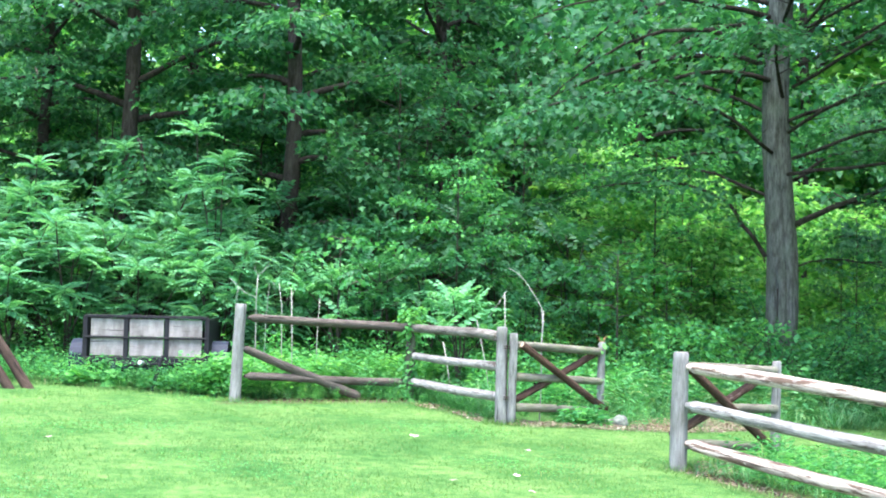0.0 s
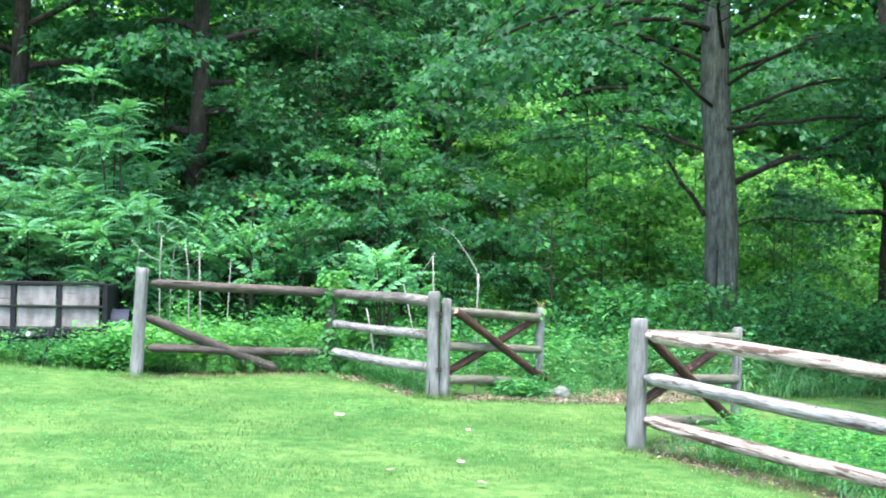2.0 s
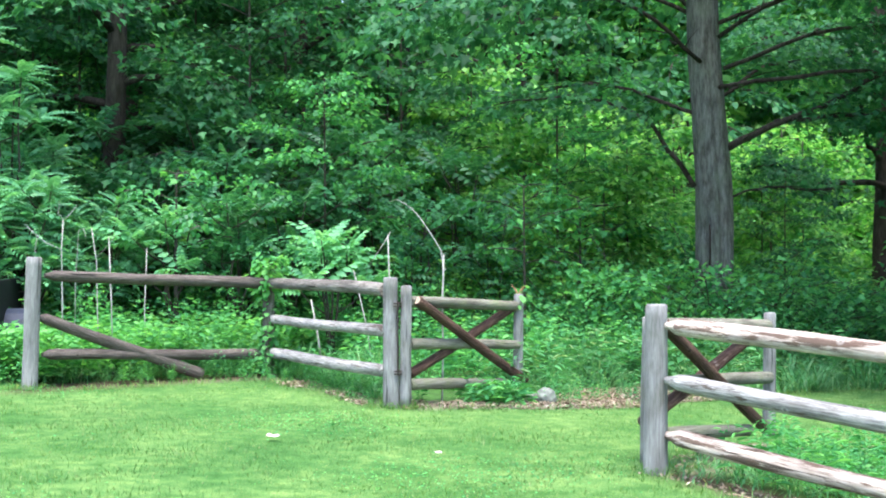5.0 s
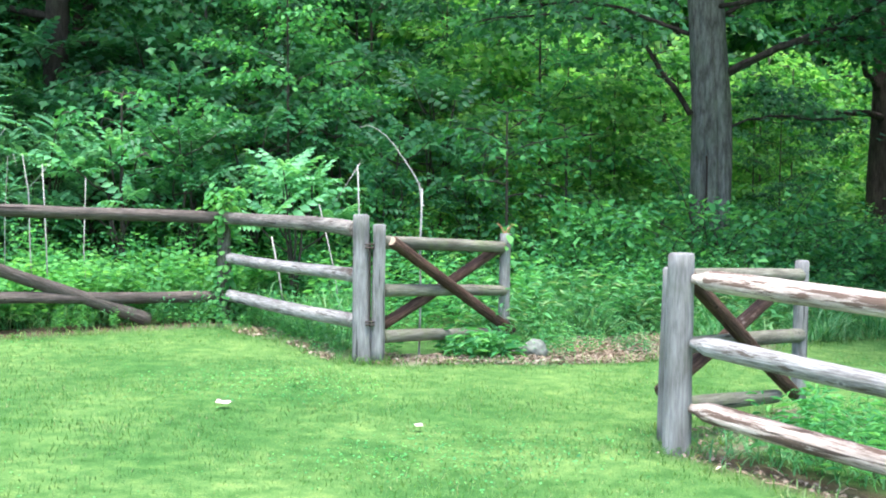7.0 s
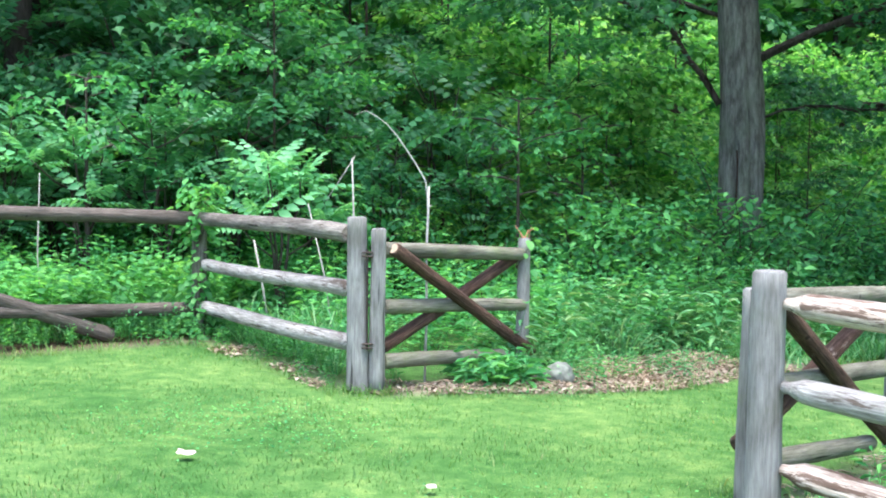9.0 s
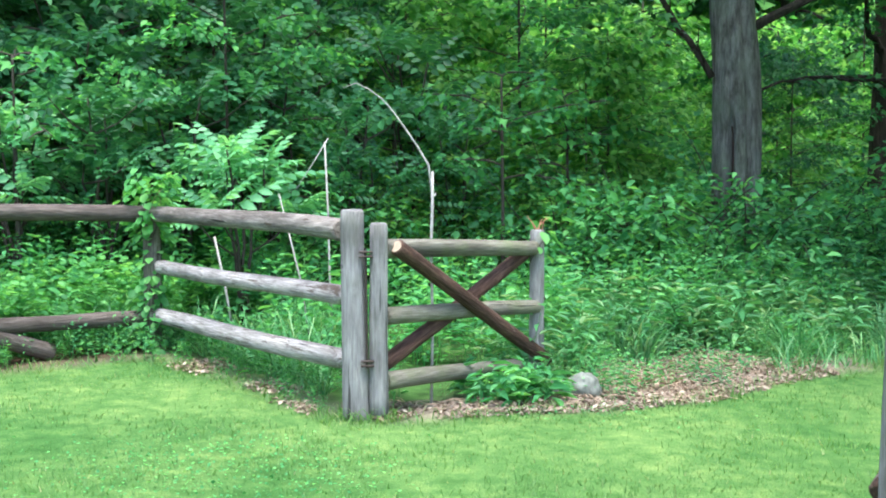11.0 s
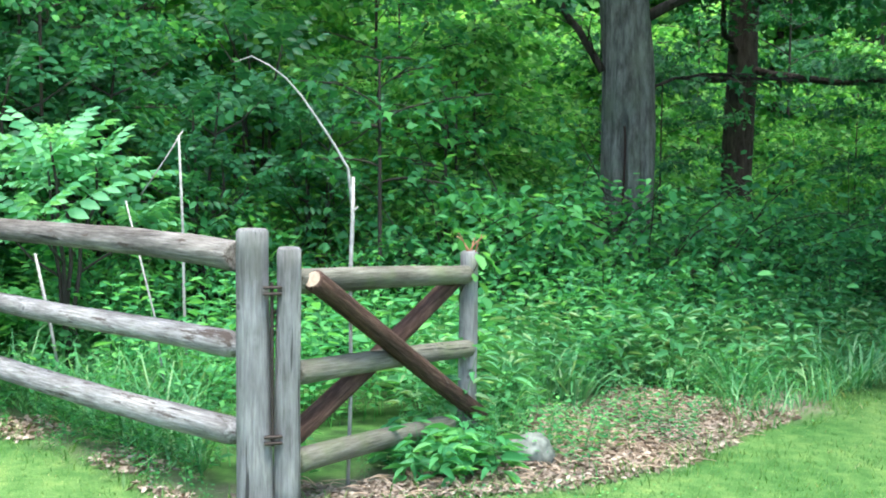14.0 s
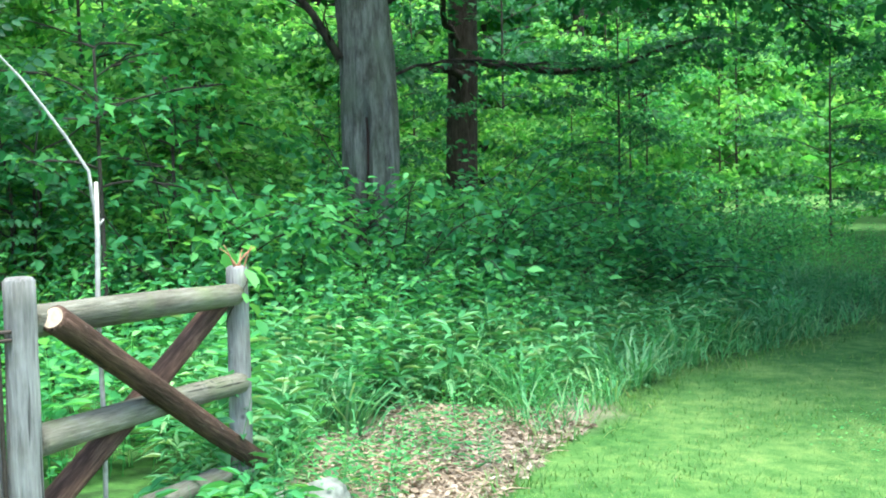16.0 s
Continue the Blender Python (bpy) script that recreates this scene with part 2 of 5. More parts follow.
def hang(ob, parent, m=None):
    """Places ob at the world pose m, under parent."""
    m = m or Matrix.Identity(4)
    ob.matrix_basis = m
    if parent is not None:
        ob.parent = parent
        ob.matrix_parent_inverse = PLACED[parent.name].inverted()
    PLACED[ob.name] = m.copy()
    return ob


def part(name, bm, material, parent, label="", m=None):
    me = bpy.data.meshes.new(name)
    bm.to_mesh(me)
    bm.free()
    me.materials.append(material)
    ob = hang(new(name, me), parent, m)
    return tagged(ob, label) if label else ob


def quick_mesh(name, verts, loops, starts, totals, material, smooth=False):
    me = bpy.data.meshes.new(name)
    me.vertices.add(len(verts))
    me.vertices.foreach_set("co", np.ascontiguousarray(verts, dtype=np.float32).ravel())
    me.loops.add(len(loops))
    me.loops.foreach_set("vertex_index", np.ascontiguousarray(loops, dtype=np.int32))
    me.polygons.add(len(starts))
    me.polygons.foreach_set("loop_start", np.ascontiguousarray(starts, dtype=np.int32))
    me.polygons.foreach_set("loop_total", np.ascontiguousarray(totals, dtype=np.int32))
    me.update(calc_edges=True)
    if smooth:
        me.polygons.foreach_set("use_smooth", np.ones(len(starts), dtype=bool))
    me.materials.append(material)
    return me


def strew(name, proto, M, T, material):
    """One mesh of many copies of a small shape: proto = (vertices, faces of one size)."""
    pv, pf = np.array(proto[0], dtype=float), np.array(proto[1], dtype=int)
    n, k, f, c = len(T), len(pv), len(pf), pf.shape[1]
    verts = (np.einsum("nij,vj->nvi", M, pv) + T[:, None, :]).reshape(-1, 3)
    loops = (pf[None] + (np.arange(n) * k)[:, None, None]).reshape(-1)
    starts = np.arange(n * f) * c
    return quick_mesh(name, verts, loops, starts, np.full(n * f, c), material)


def unit(v):
    return v / np.maximum(np.linalg.norm(v, axis=-1, keepdims=True), 1e-9)


def axes(d, nrm, s):
    """Turns that lay a leaf's y along d, its z near nrm, at size s."""
    d = unit(d)
    x = unit(np.cross(d, nrm))
    z = np.cross(x, d)
    return np.stack([x, d, z], axis=2) * np.asarray(s)[:, None, None]


LOBED = ([(0, 0, 0), (-0.5, 0.42, 0.10), (-0.2, 0.55, 0.02), (0, 1, -0.14), (0.2, 0.55, 0.02), (0.5, 0.42, 0.10)], [(0, 3, 2, 1), (0, 5, 4, 3)])
MAPLE = ([(0, 0, 0), (-0.34, -0.02, 0.02), (-0.22, 0.22, 0.05), (-0.6, 0.5, 0.06), (-0.2, 0.52, 0.02), (0, 1.0, -0.16), (0.2, 0.52, 0.02), (0.6, 0.5, 0.06), (0.22, 0.22, 0.05), (0.34, -0.02, 0.02)],
         [(0, 5, 4), (0, 4, 2), (2, 4, 3), (0, 2, 1), (0, 8, 6), (0, 6, 5), (8, 7, 6), (0, 9, 8)])
OVAL = ([(0, 0, 0), (-0.22, 0.3, 0.07), (-0.2, 0.65, 0.05), (0, 1, -0.1), (0.2, 0.65, 0.05), (0.22, 0.3, 0.07)], [(0, 3, 2, 1), (0, 5, 4, 3)])
OVAL_WIDE = ([(0, 0, 0), (-0.3, 0.3, 0.07), (-0.24, 0.65, 0.05), (0, 1, -0.12), (0.24, 0.65, 0.05), (0.3, 0.3, 0.07)], [(0, 3, 2, 1), (0, 5, 4, 3)])
ROUND = ([(0, 0, 0), (-0.36, 0.3, 0.07), (-0.32, 0.7, 0.05), (0, 1, -0.08), (0.32, 0.7, 0.05), (0.36, 0.3, 0.07)], [(0, 3, 2, 1), (0, 5, 4, 3)])
LANCE = ([(0, 0, 0), (-0.1, 0.25, 0.04), (-0.08, 0.6, 0.03), (0, 1, -0.2), (0.08, 0.6, 0.03), (0.1, 0.25, 0.04)], [(0, 3, 2, 1), (0, 5, 4, 3)])
LANCE_WIDE = ([(0, 0, 0), (-0.15, 0.28, 0.05), (-0.12, 0.62, 0.0), (0, 1, -0.25), (0.12, 0.62, 0.0), (0.15, 0.28, 0.05)], [(0, 3, 2, 1), (0, 5, 4, 3)])
COARSE = ([(0, 0, 0), (-0.4, 0.5, 0.06), (0, 1, -0.1), (0.4, 0.5, 0.06)], [(0, 3, 2, 1)])


def frond(pairs, width, length, droop, leaflet=0.2):
    """A compound leaf: an arching rachis with pairs of hanging leaflets, y outwards."""
    vs, fs = [], []

    def leaflet_at(p, d, s):
        d = Vector(d).normalized()
        x = d.cross(Vector((0, 0, 1))).normalized()
        z = x.cross(d)
        b = len(vs)
        for q in OVAL[0]:
            vs.append(tuple(Vector(p) + (x * q[0] * width + d * q[1] + z * q[2]) * s))
        fs.extend([tuple(b + i for i in f) for f in OVAL[1]])
    for i in range(pairs):
        u = (i + 1.2) / (pairs + 0.6)
        p = (0, u, 0.16 * u - droop * u * u)
        s = leaflet * (1.05 - 0.45 * abs(u - 0.45) * 1.6)
        for side in (-1, 1):
            leaflet_at(p, (side, 0.42 + 0.25 * u, -0.65), s)
    leaflet_at((0, 1, 0.16 - droop), (0, 1, -0.7), leaflet * 0.9)
    b = len(vs)
    for u in (0, 0.5, 1.0):
        zc = 0.16 * u - droop * u * u
        vs.extend([(-0.008, u, zc), (0.008, u, zc)])
    fs.extend([(b, b + 1, b + 3, b + 2), (b + 2, b + 3, b + 5, b + 4)])
    return ([tuple(length * c for c in v) for v in vs], fs)


def tubes(name, lines, material, sides=6, rough=0.0, seed=1):
    """One mesh of round, tapering tubes along lines of (points, radii)."""
    V, L, S, T = [], [], [], []
    base = at = 0
    rng = np.random.default_rng(seed)
    for pts, rad in lines:
        pts, rad = np.asarray(pts, float), np.asarray(rad, float)
        t = unit(np.gradient(pts, axis=0))
        ref = np.array([0.31, 0.93, 0.2]) if abs(t[0][2]) > 0.8 else np.array([0.05, 0.05, 1.0])
        a = unit(np.cross(t, ref))
        c = np.cross(t, a)
        th = np.arange(sides) * 2 * np.pi / sides
        rr = rad[:, None] * (1 + rough * rng.normal(0, 1, (len(pts), sides)))
        ring = pts[:, None] + rr[..., None] * (np.cos(th)[None, :, None] * a[:, None] + np.sin(th)[None, :, None] * c[:, None])
        V.append(ring.reshape(-1, 3))
        for i in range(len(pts) - 1):
            for j in range(sides):
                k = (j + 1) % sides
                L += [base + i * sides + j, base + i * sides + k, base + (i + 1) * sides + k, base + (i + 1) * sides + j]
                S.append(at)
                T.append(4)
                at += 4
        for i, order in ((0, range(sides - 1, -1, -1)), (len(pts) - 1, range(sides))):
            L += [base + i * sides + j for j in order]
            S.append(at)
            T.append(sides)
            at += sides
        base += len(pts) * sides
    return quick_mesh(name, np.concatenate(V), L, S, T, material, True)


def mesh_part(name, me, parent, label="", m=None):
    ob = hang(new(name, me), parent, m)
    return tagged(ob, label) if label else ob


def log(name, p, q, r0, r1, material, parent, label="", tenon=(0, 0), seed=0, bend=0.0, sides=16, cut=None, cham=0.012):
    """A round log from p to q, uneven, with tenoned, chamfered or plain sawn ends."""
    p, q = Vector(p), Vector(q)
    ln = (q - p).length
    rng = np.random.default_rng(seed + 11)
    steps = max(8, int(ln / 0.09))
    out = [(ln * i / steps, r0 + (r1 - r0) * i / steps) for i in range(steps + 1)]
    if tenon[0]:
        out = [(0, r0 * 0.42), (tenon[0] * 0.35, r0 * 0.5), (tenon[0], r0 * 0.93)] + [o for o in out if o[0] > tenon[0] * 1.2]
    else:
        out = [(0, r0 - cham), (cham, r0)] + [o for o in out if o[0] > cham * 2]
    if tenon[1]:
        out = [o for o in out if o[0] < ln - tenon[1] * 1.2] + [(ln - tenon[1], r1 * 0.93), (ln - tenon[1] * 0.35, r1 * 0.5), (ln, r1 * 0.42)]
    else:
        out = [o for o in out if o[0] < ln - cham * 2] + [(ln - cham, r1), (ln, r1 - cham)]
    bm = bmesh.new()
    rings = []
    ph = rng.uniform(0, 6.28, 4)
    off = Vector((seed * 3.7, seed * 1.3, 0))
    for z, r in out:
        ring = []
        for j in range(sides):
            th = 2 * math.pi * j / sides
            k = 1 + 0.035 * math.sin(2 * th + ph[0] + z) + 0.03 * math.sin(3 * th + ph[1] - 1.4 * z)
            k += 0.07 * noise.noise(Vector((math.cos(th) * 1.6, math.sin(th) * 1.6, z * 2.6)) + off)
            bx = bend * math.sin(math.pi * z / ln) + 0.006 * math.sin(2.3 * z + ph[2])
            by = 0.007 * math.sin(1.9 * z + ph[3])
            ring.append(bm.verts.new((r * k * math.cos(th) + bx, r * k * math.sin(th) + by, z)))
        rings.append(ring)
    for a, b in zip(rings, rings[1:]):
        for j in range(sides):
            f = bm.faces.new((a[j], a[(j + 1) % sides], b[(j + 1) % sides], b[j]))
            f.smooth = True
    e0 = bm.faces.new(list(reversed(rings[0])))
    e1 = bm.faces.new(rings[-1])
    if cut:
        e0.material_index = e1.material_index = 1
    d = (q - p).normalized()
    up = Vector((0, 0, 1)) if abs(d.z) < 0.9 else Vector((0, 1, 0))
    x = (up - d * up.dot(d)).normalized()
    m = Matrix((x, d.cross(x), d)).transposed().to_4x4()
    m.translation = p
    ob = part(name, bm, material, parent, label, m)
    if cut:
        ob.data.materials.append(cut)
    return ob


def add_box(bm, lo, hi, bevel=0.0):
    r = bmesh.ops.create_cube(bm, size=1.0)
    for v in r["verts"]:
        v.co = Vector([lo[i] + (v.co[i] + 0.5) * (hi[i] - lo[i]) for i in range(3)])
    if bevel:
        es = list({e for v in r["verts"] for e in v.link_edges})
        bmesh.ops.bevel(bm, geom=es, offset=bevel, segments=1, affect="EDGES")


def box_part(name, lo, hi, material, parent, label="", bevel=0.006, m=None):
    bm = bmesh.new()
    add_box(bm, lo, hi, bevel)
    return part(name, bm, material, parent, label, m)


# ---- the ground ----
EDGE = [(-40, 1.3), (-12, 1.0), (-4.6, 0.75), (-3.6, 0.7), (-2.3, 1.75), (-1.75, 2.25), (-1.1, 1.55), (-0.1, -0.05), (0.4, 0.0), (1.0, 0.25), (1.63, 0.42), (2.43, 0.9), (3.1, 1.6), (5.3, 3.2), (7.6, 4.2), (9.4, 5.1), (16, 8.0), (60, 20)]
EX, EY = np.array([e[0] for e in EDGE]), np.array([e[1] for e in EDGE])
A, J, B, H, G = (-3.86, 0.62), (-1.77, 2.72), (0, 0), (0.15, -0.03), (1.25, 1.2)
R, S, R2 = (2.215, -2.87), (3.33, -1.45), (4.09, -4.65)
R3 = (R2[0] + 2.0, R2[1] - 2.05)


def gz(x, y):
    """Height of the ground."""
    far = np.clip((np.hypot(x, y) - 14) / 30, 0, 1)
    dip = 0.065 * np.clip(x - 2, 0, 5) * np.clip((1 - y) / 4, 0, 1)
    hill = np.clip((y - 42) / 60, 0, 1)
    return 26 * hill * hill * (3 - 2 * hill) + (-0.032 * np.clip(x, -9, 9) - 0.035) * (1 - far) + 0.02 * np.sin(x * 0.9 + 1) * np.cos(y * 0.7) - 0.3 * far - dip


def seg_side(x, y, p, q):
    """Distance along, and to the far side of, the line from p to q."""
    d = np.array(q) - np.array(p)
    ln = np.hypot(*d)
    d = d / ln
    u = (x - p[0]) * d[0] + (y - p[1]) * d[1]
    w = -(x - p[0]) * d[1] + (y - p[1]) * d[0]
    return u, w, ln


def rough_strip(x, y):
    """How far a place lies inside the unmown strip along the second fence, in metres (negative: outside)."""
    u, w, ln = seg_side(x, y, R, R3)
    a = np.minimum(np.minimum(w + 0.12, 3.0 - w), np.minimum(u + 0.05, ln * 2 - u))
    u, w, ln = seg_side(x, y, R, S)
    b = np.minimum(np.minimum(w + 1.1, 0.25 - w), np.minimum(u - 0.5, ln + 0.5 - u))
    return np.maximum(a, b)


def behind(x, y):
    """Metres behind the lawn's edge (negative: on the lawn)."""
    return y - np.interp(x, EX, EY)


def path_depth(x):
    """How far the leaf litter reaches in behind the lawn's edge."""
    return 0.45 + 1.3 * np.exp(-((x - 2.4) / 0.95) ** 2)


def build_ground():
    xs = np.concatenate([[-900, -300, -120, -60, -35], np.arange(-14, 18.01, 0.22), [32, 60, 120, 300, 900]])
    ys = np.concatenate([[-900, -300, -100, -40, -24], np.arange(-17, 12.01, 0.22), np.arange(13.5, 44, 1.5), np.arange(46, 108, 6), [140, 300, 900]])
    X, Y = np.meshgrid(xs, ys)
    Z = gz(X, Y)
    n, m = len(xs), len(ys)
    verts = np.stack([X, Y, Z], 2).reshape(-1, 3)
    i = (np.arange(m - 1)[:, None] * n + np.arange(n - 1)[None]).ravel()
    quads = np.stack([i, i + 1, i + n + 1, i + n], 1)
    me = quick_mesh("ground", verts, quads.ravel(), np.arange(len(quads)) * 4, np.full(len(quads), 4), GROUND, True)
    x, y = verts[:, 0], verts[:, 1]
    wob = np.array([noise.noise((a * 1.7, b * 1.7, 0)) for a, b in zip(x, y)]) * 0.22
    d = behind(x, y) + wob
    rs = rough_strip(x, y) + wob * 0.5
    lawn = np.clip(0.5 - d / 0.25, 0, 1) * np.clip(0.5 - rs / 0.25, 0, 1)
    lawn = np.maximum(lawn, np.clip((y - 22.5) / 2, 0, 1) * np.clip((x + 2) / 3, 0, 1) * (y < 47))
    litter = np.clip((path_depth(x) - d) / 0.3 + 0.5, 0, 1) * np.clip(d / 0.2 + 1.2, 0, 1) * np.where((x > 0.4) & (x < 4.2), 1.0, np.where((x > -4) & (x <= 0.4), 0.45, 0.0)) + np.clip(0.6 - np.abs(rs - 0.15) / 0.3, 0, 1)
    col = me.color_attributes.new("cover", "FLOAT_COLOR", "POINT")
    # Third channel: bare earth from A to J, painted shade from R to R3.
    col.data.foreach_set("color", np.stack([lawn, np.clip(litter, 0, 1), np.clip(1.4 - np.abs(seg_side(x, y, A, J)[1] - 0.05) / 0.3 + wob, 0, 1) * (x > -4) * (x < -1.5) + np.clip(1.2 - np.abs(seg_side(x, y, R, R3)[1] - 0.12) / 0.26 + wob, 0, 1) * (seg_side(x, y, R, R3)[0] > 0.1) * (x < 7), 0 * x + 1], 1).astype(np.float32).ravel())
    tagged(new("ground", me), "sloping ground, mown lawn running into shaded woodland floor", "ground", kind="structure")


build_ground()


# ---- lawn, weeds, litter ----
def build_lawn():
    rng = np.random.default_rng(3)
    N = 450000
    x, y = rng.uniform(-9, 11, N), rng.uniform(-12.5, 6.5, N)
    d = np.hypot(x - 0.5, y + 4)
    keep = rng.uniform(0, 1, N) < np.clip(1.25 - d / 11, 0.25, 1)
    wob = 0.1 * np.sin(x * 5) * np.cos(y * 4.3) + rng.normal(0, 0.05, N)
    thin = np.sin(x * 3.7 + 1.9 * np.sin(y * 2.3)) * np.sin(y * 4.1 + 1.4 * np.sin(x * 1.9))
    keep &= rng.uniform(0, 1, N) > np.clip(thin * 1.3 - 0.2, 0, 0.75)
    keep &= (behind(x, y) + wob < 0.03) & (rough_strip(x, y) + wob < 0.03)
    x, y = x[keep], y[keep]
    n = len(x)
    az = rng.uniform(0, 2 * np.pi, n)
    lean = rng.uniform(0.15, 0.9, n)
    d = np.stack([np.cos(az) * lean, np.sin(az) * lean, np.ones(n)], 1)
    nr = np.stack([np.cos(az), np.sin(az), np.full(n, -0.2)], 1)
    tuft = 0.75 + 0.35 * np.sin(x * 2.1 + 1.3 * np.sin(y * 1.7)) * np.sin(y * 2.6)
    s = rng.uniform(0.022, 0.056, n) * tuft
    M = axes(d, nr, s)
    M[:, :, 0] *= (rng.uniform(0.004, 0.009, n) / s)[:, None]
    T = np.stack([x, y, gz(x, y) - 0.004], 1)
    me = strew("lawn_grass", ([(-0.5, 0, 0), (0.5, 0, 0), (0.0, 1.0, 0.12)], [(0, 1, 2)]), M, T, M_GRASS)
    tagged(new("lawn_grass", me), "bright green mown lawn grass", "grass", kind="stuff")


def spots(rng, n, x0, x1, f):
    """Random places for which f(x, y) is true."""
    x, y = rng.uniform(x0, x1, n * 40), rng.uniform(-9, 12, n * 40)
    k = f(x, y)
    return x[k][:n], y[k][:n]


BLADE = ([(-0.5, 0, 0), (0.5, 0, 0), (-0.5, 0.42, 0.05), (0.5, 0.42, 0.05), (-0.35, 0.72, 0.22), (0.35, 0.72, 0.22), (-0.03, 0.82, 0.5), (0.03, 0.82, 0.5)], [(0, 1, 3, 2), (2, 3, 5, 4), (4, 5, 7, 6)])


def build_tall_grass():
    rng = np.random.default_rng(5)

    def ok(x, y):
        d = behind(x, y)
        clump = np.sin(x * 2.3 + 1) * np.sin(y * 2.9 + x) + rng.normal(0, 0.35, len(x))
        gate = (x > 1.2) | (x < -0.2)
        w = (d > path_depth(x) + 0.05) & (d < 3.4) & (clump > -0.45) & gate & (x > -6)
        return w | ((rough_strip(x, y) > 0.12) & (clump > 0.1)) | ((np.abs(d - 0.25) < 0.2) & (x > 3.2) & (clump > -0.2))
    x, y = spots(rng, 24000, -8, 11, ok)
    n = len(x)
    az = rng.uniform(0, 2 * np.pi, n)
    lean = rng.uniform(0.15, 1.1, n)
    d = np.stack([np.cos(az) * lean, np.sin(az) * lean, np.ones(n)], 1)
    nr = np.stack([np.cos(az), np.sin(az), np.full(n, 0.1)], 1)
    s = rng.uniform(0.2, 0.72, n) * np.clip(0.5 + 0.5 * behind(x, y), 0.5, 1.0)
    s = np.where(rough_strip(x, y) > 0, s * 0.6, s)
    M = axes(d, nr, s)
    M[:, :, 0] *= (rng.uniform(0.006, 0.013, n) / s)[:, None]
    cx, cy = spots(rng, 55, 1.6, 8.5, lambda a, b: (behind(a, b) > path_depth(a) - 0.25) & (behind(a, b) < 2.4))
    k = rng.integers(0, len(cx), 2600)
    bx, by = cx[k] + rng.normal(0, 0.07, 2600), cy[k] + rng.normal(0, 0.07, 2600)
    az = np.arctan2(by - cy[k], bx - cx[k]) + rng.normal(0, 0.5, 2600)
    lean = rng.uniform(0.1, 0.9, 2600)
    sb = rng.uniform(0.25, 0.62, 2600)
    MB = axes(np.stack([np.cos(az) * lean, np.sin(az) * lean, np.ones(2600)], 1), np.stack([np.cos(az), np.sin(az), np.full(2600, -0.1)], 1), sb)
    MB[:, :, 0] *= (rng.uniform(0.012, 0.02, 2600) / sb)[:, None]
    M, x, y = np.concatenate([M, MB]), np.append(x, bx), np.append(y, by)
    me = strew("tall_grass", BLADE, M, np.stack([x, y, gz(x, y) - 0.01], 1), M_TALL)
    tagged(new("tall_grass", me), "tall uncut grass at the wood's edge", "grass", kind="stuff")


def weed_shape(rng, leaves, h, size, shape=ROUND):
    vs, fs = [], []
    d, pos, s = [], [], []
    for i in range(leaves):
        u = 0.25 + 0.75 * (i + rng.uniform(0, 0.6)) / leaves
        az = i * 2.4 + rng.uniform(-0.4, 0.4)
        d.append((math.cos(az), math.sin(az), rng.uniform(-0.15, 0.5)))
        pos.append((0.05 * math.cos(az), 0.05 * math.sin(az), h * u))
        s.append(size * rng.uniform(0.7, 1.2) * (1.15 - 0.5 * u))
    d, pos = np.array(d), np.array(pos)
    M = axes(d, np.tile([0.0, 0, 1], (leaves, 1)) + rng.normal(0, 0.25, (leaves, 3)), np.array(s))
    for k in range(leaves):
        b = len(vs)
        vs += [tuple(M[k] @ np.array(v) + pos[k]) for v in shape[0]]
        fs += [tuple(b + i for i in f) for f in shape[1]]
    b = len(vs)
    vs += [(-0.004, 0, 0), (0.004, 0, 0), (0.002, 0.003, h), (-0.002, 0.003, h)]
    fs += [(b, b + 1, b + 2, b + 3)]
    return (vs, fs)


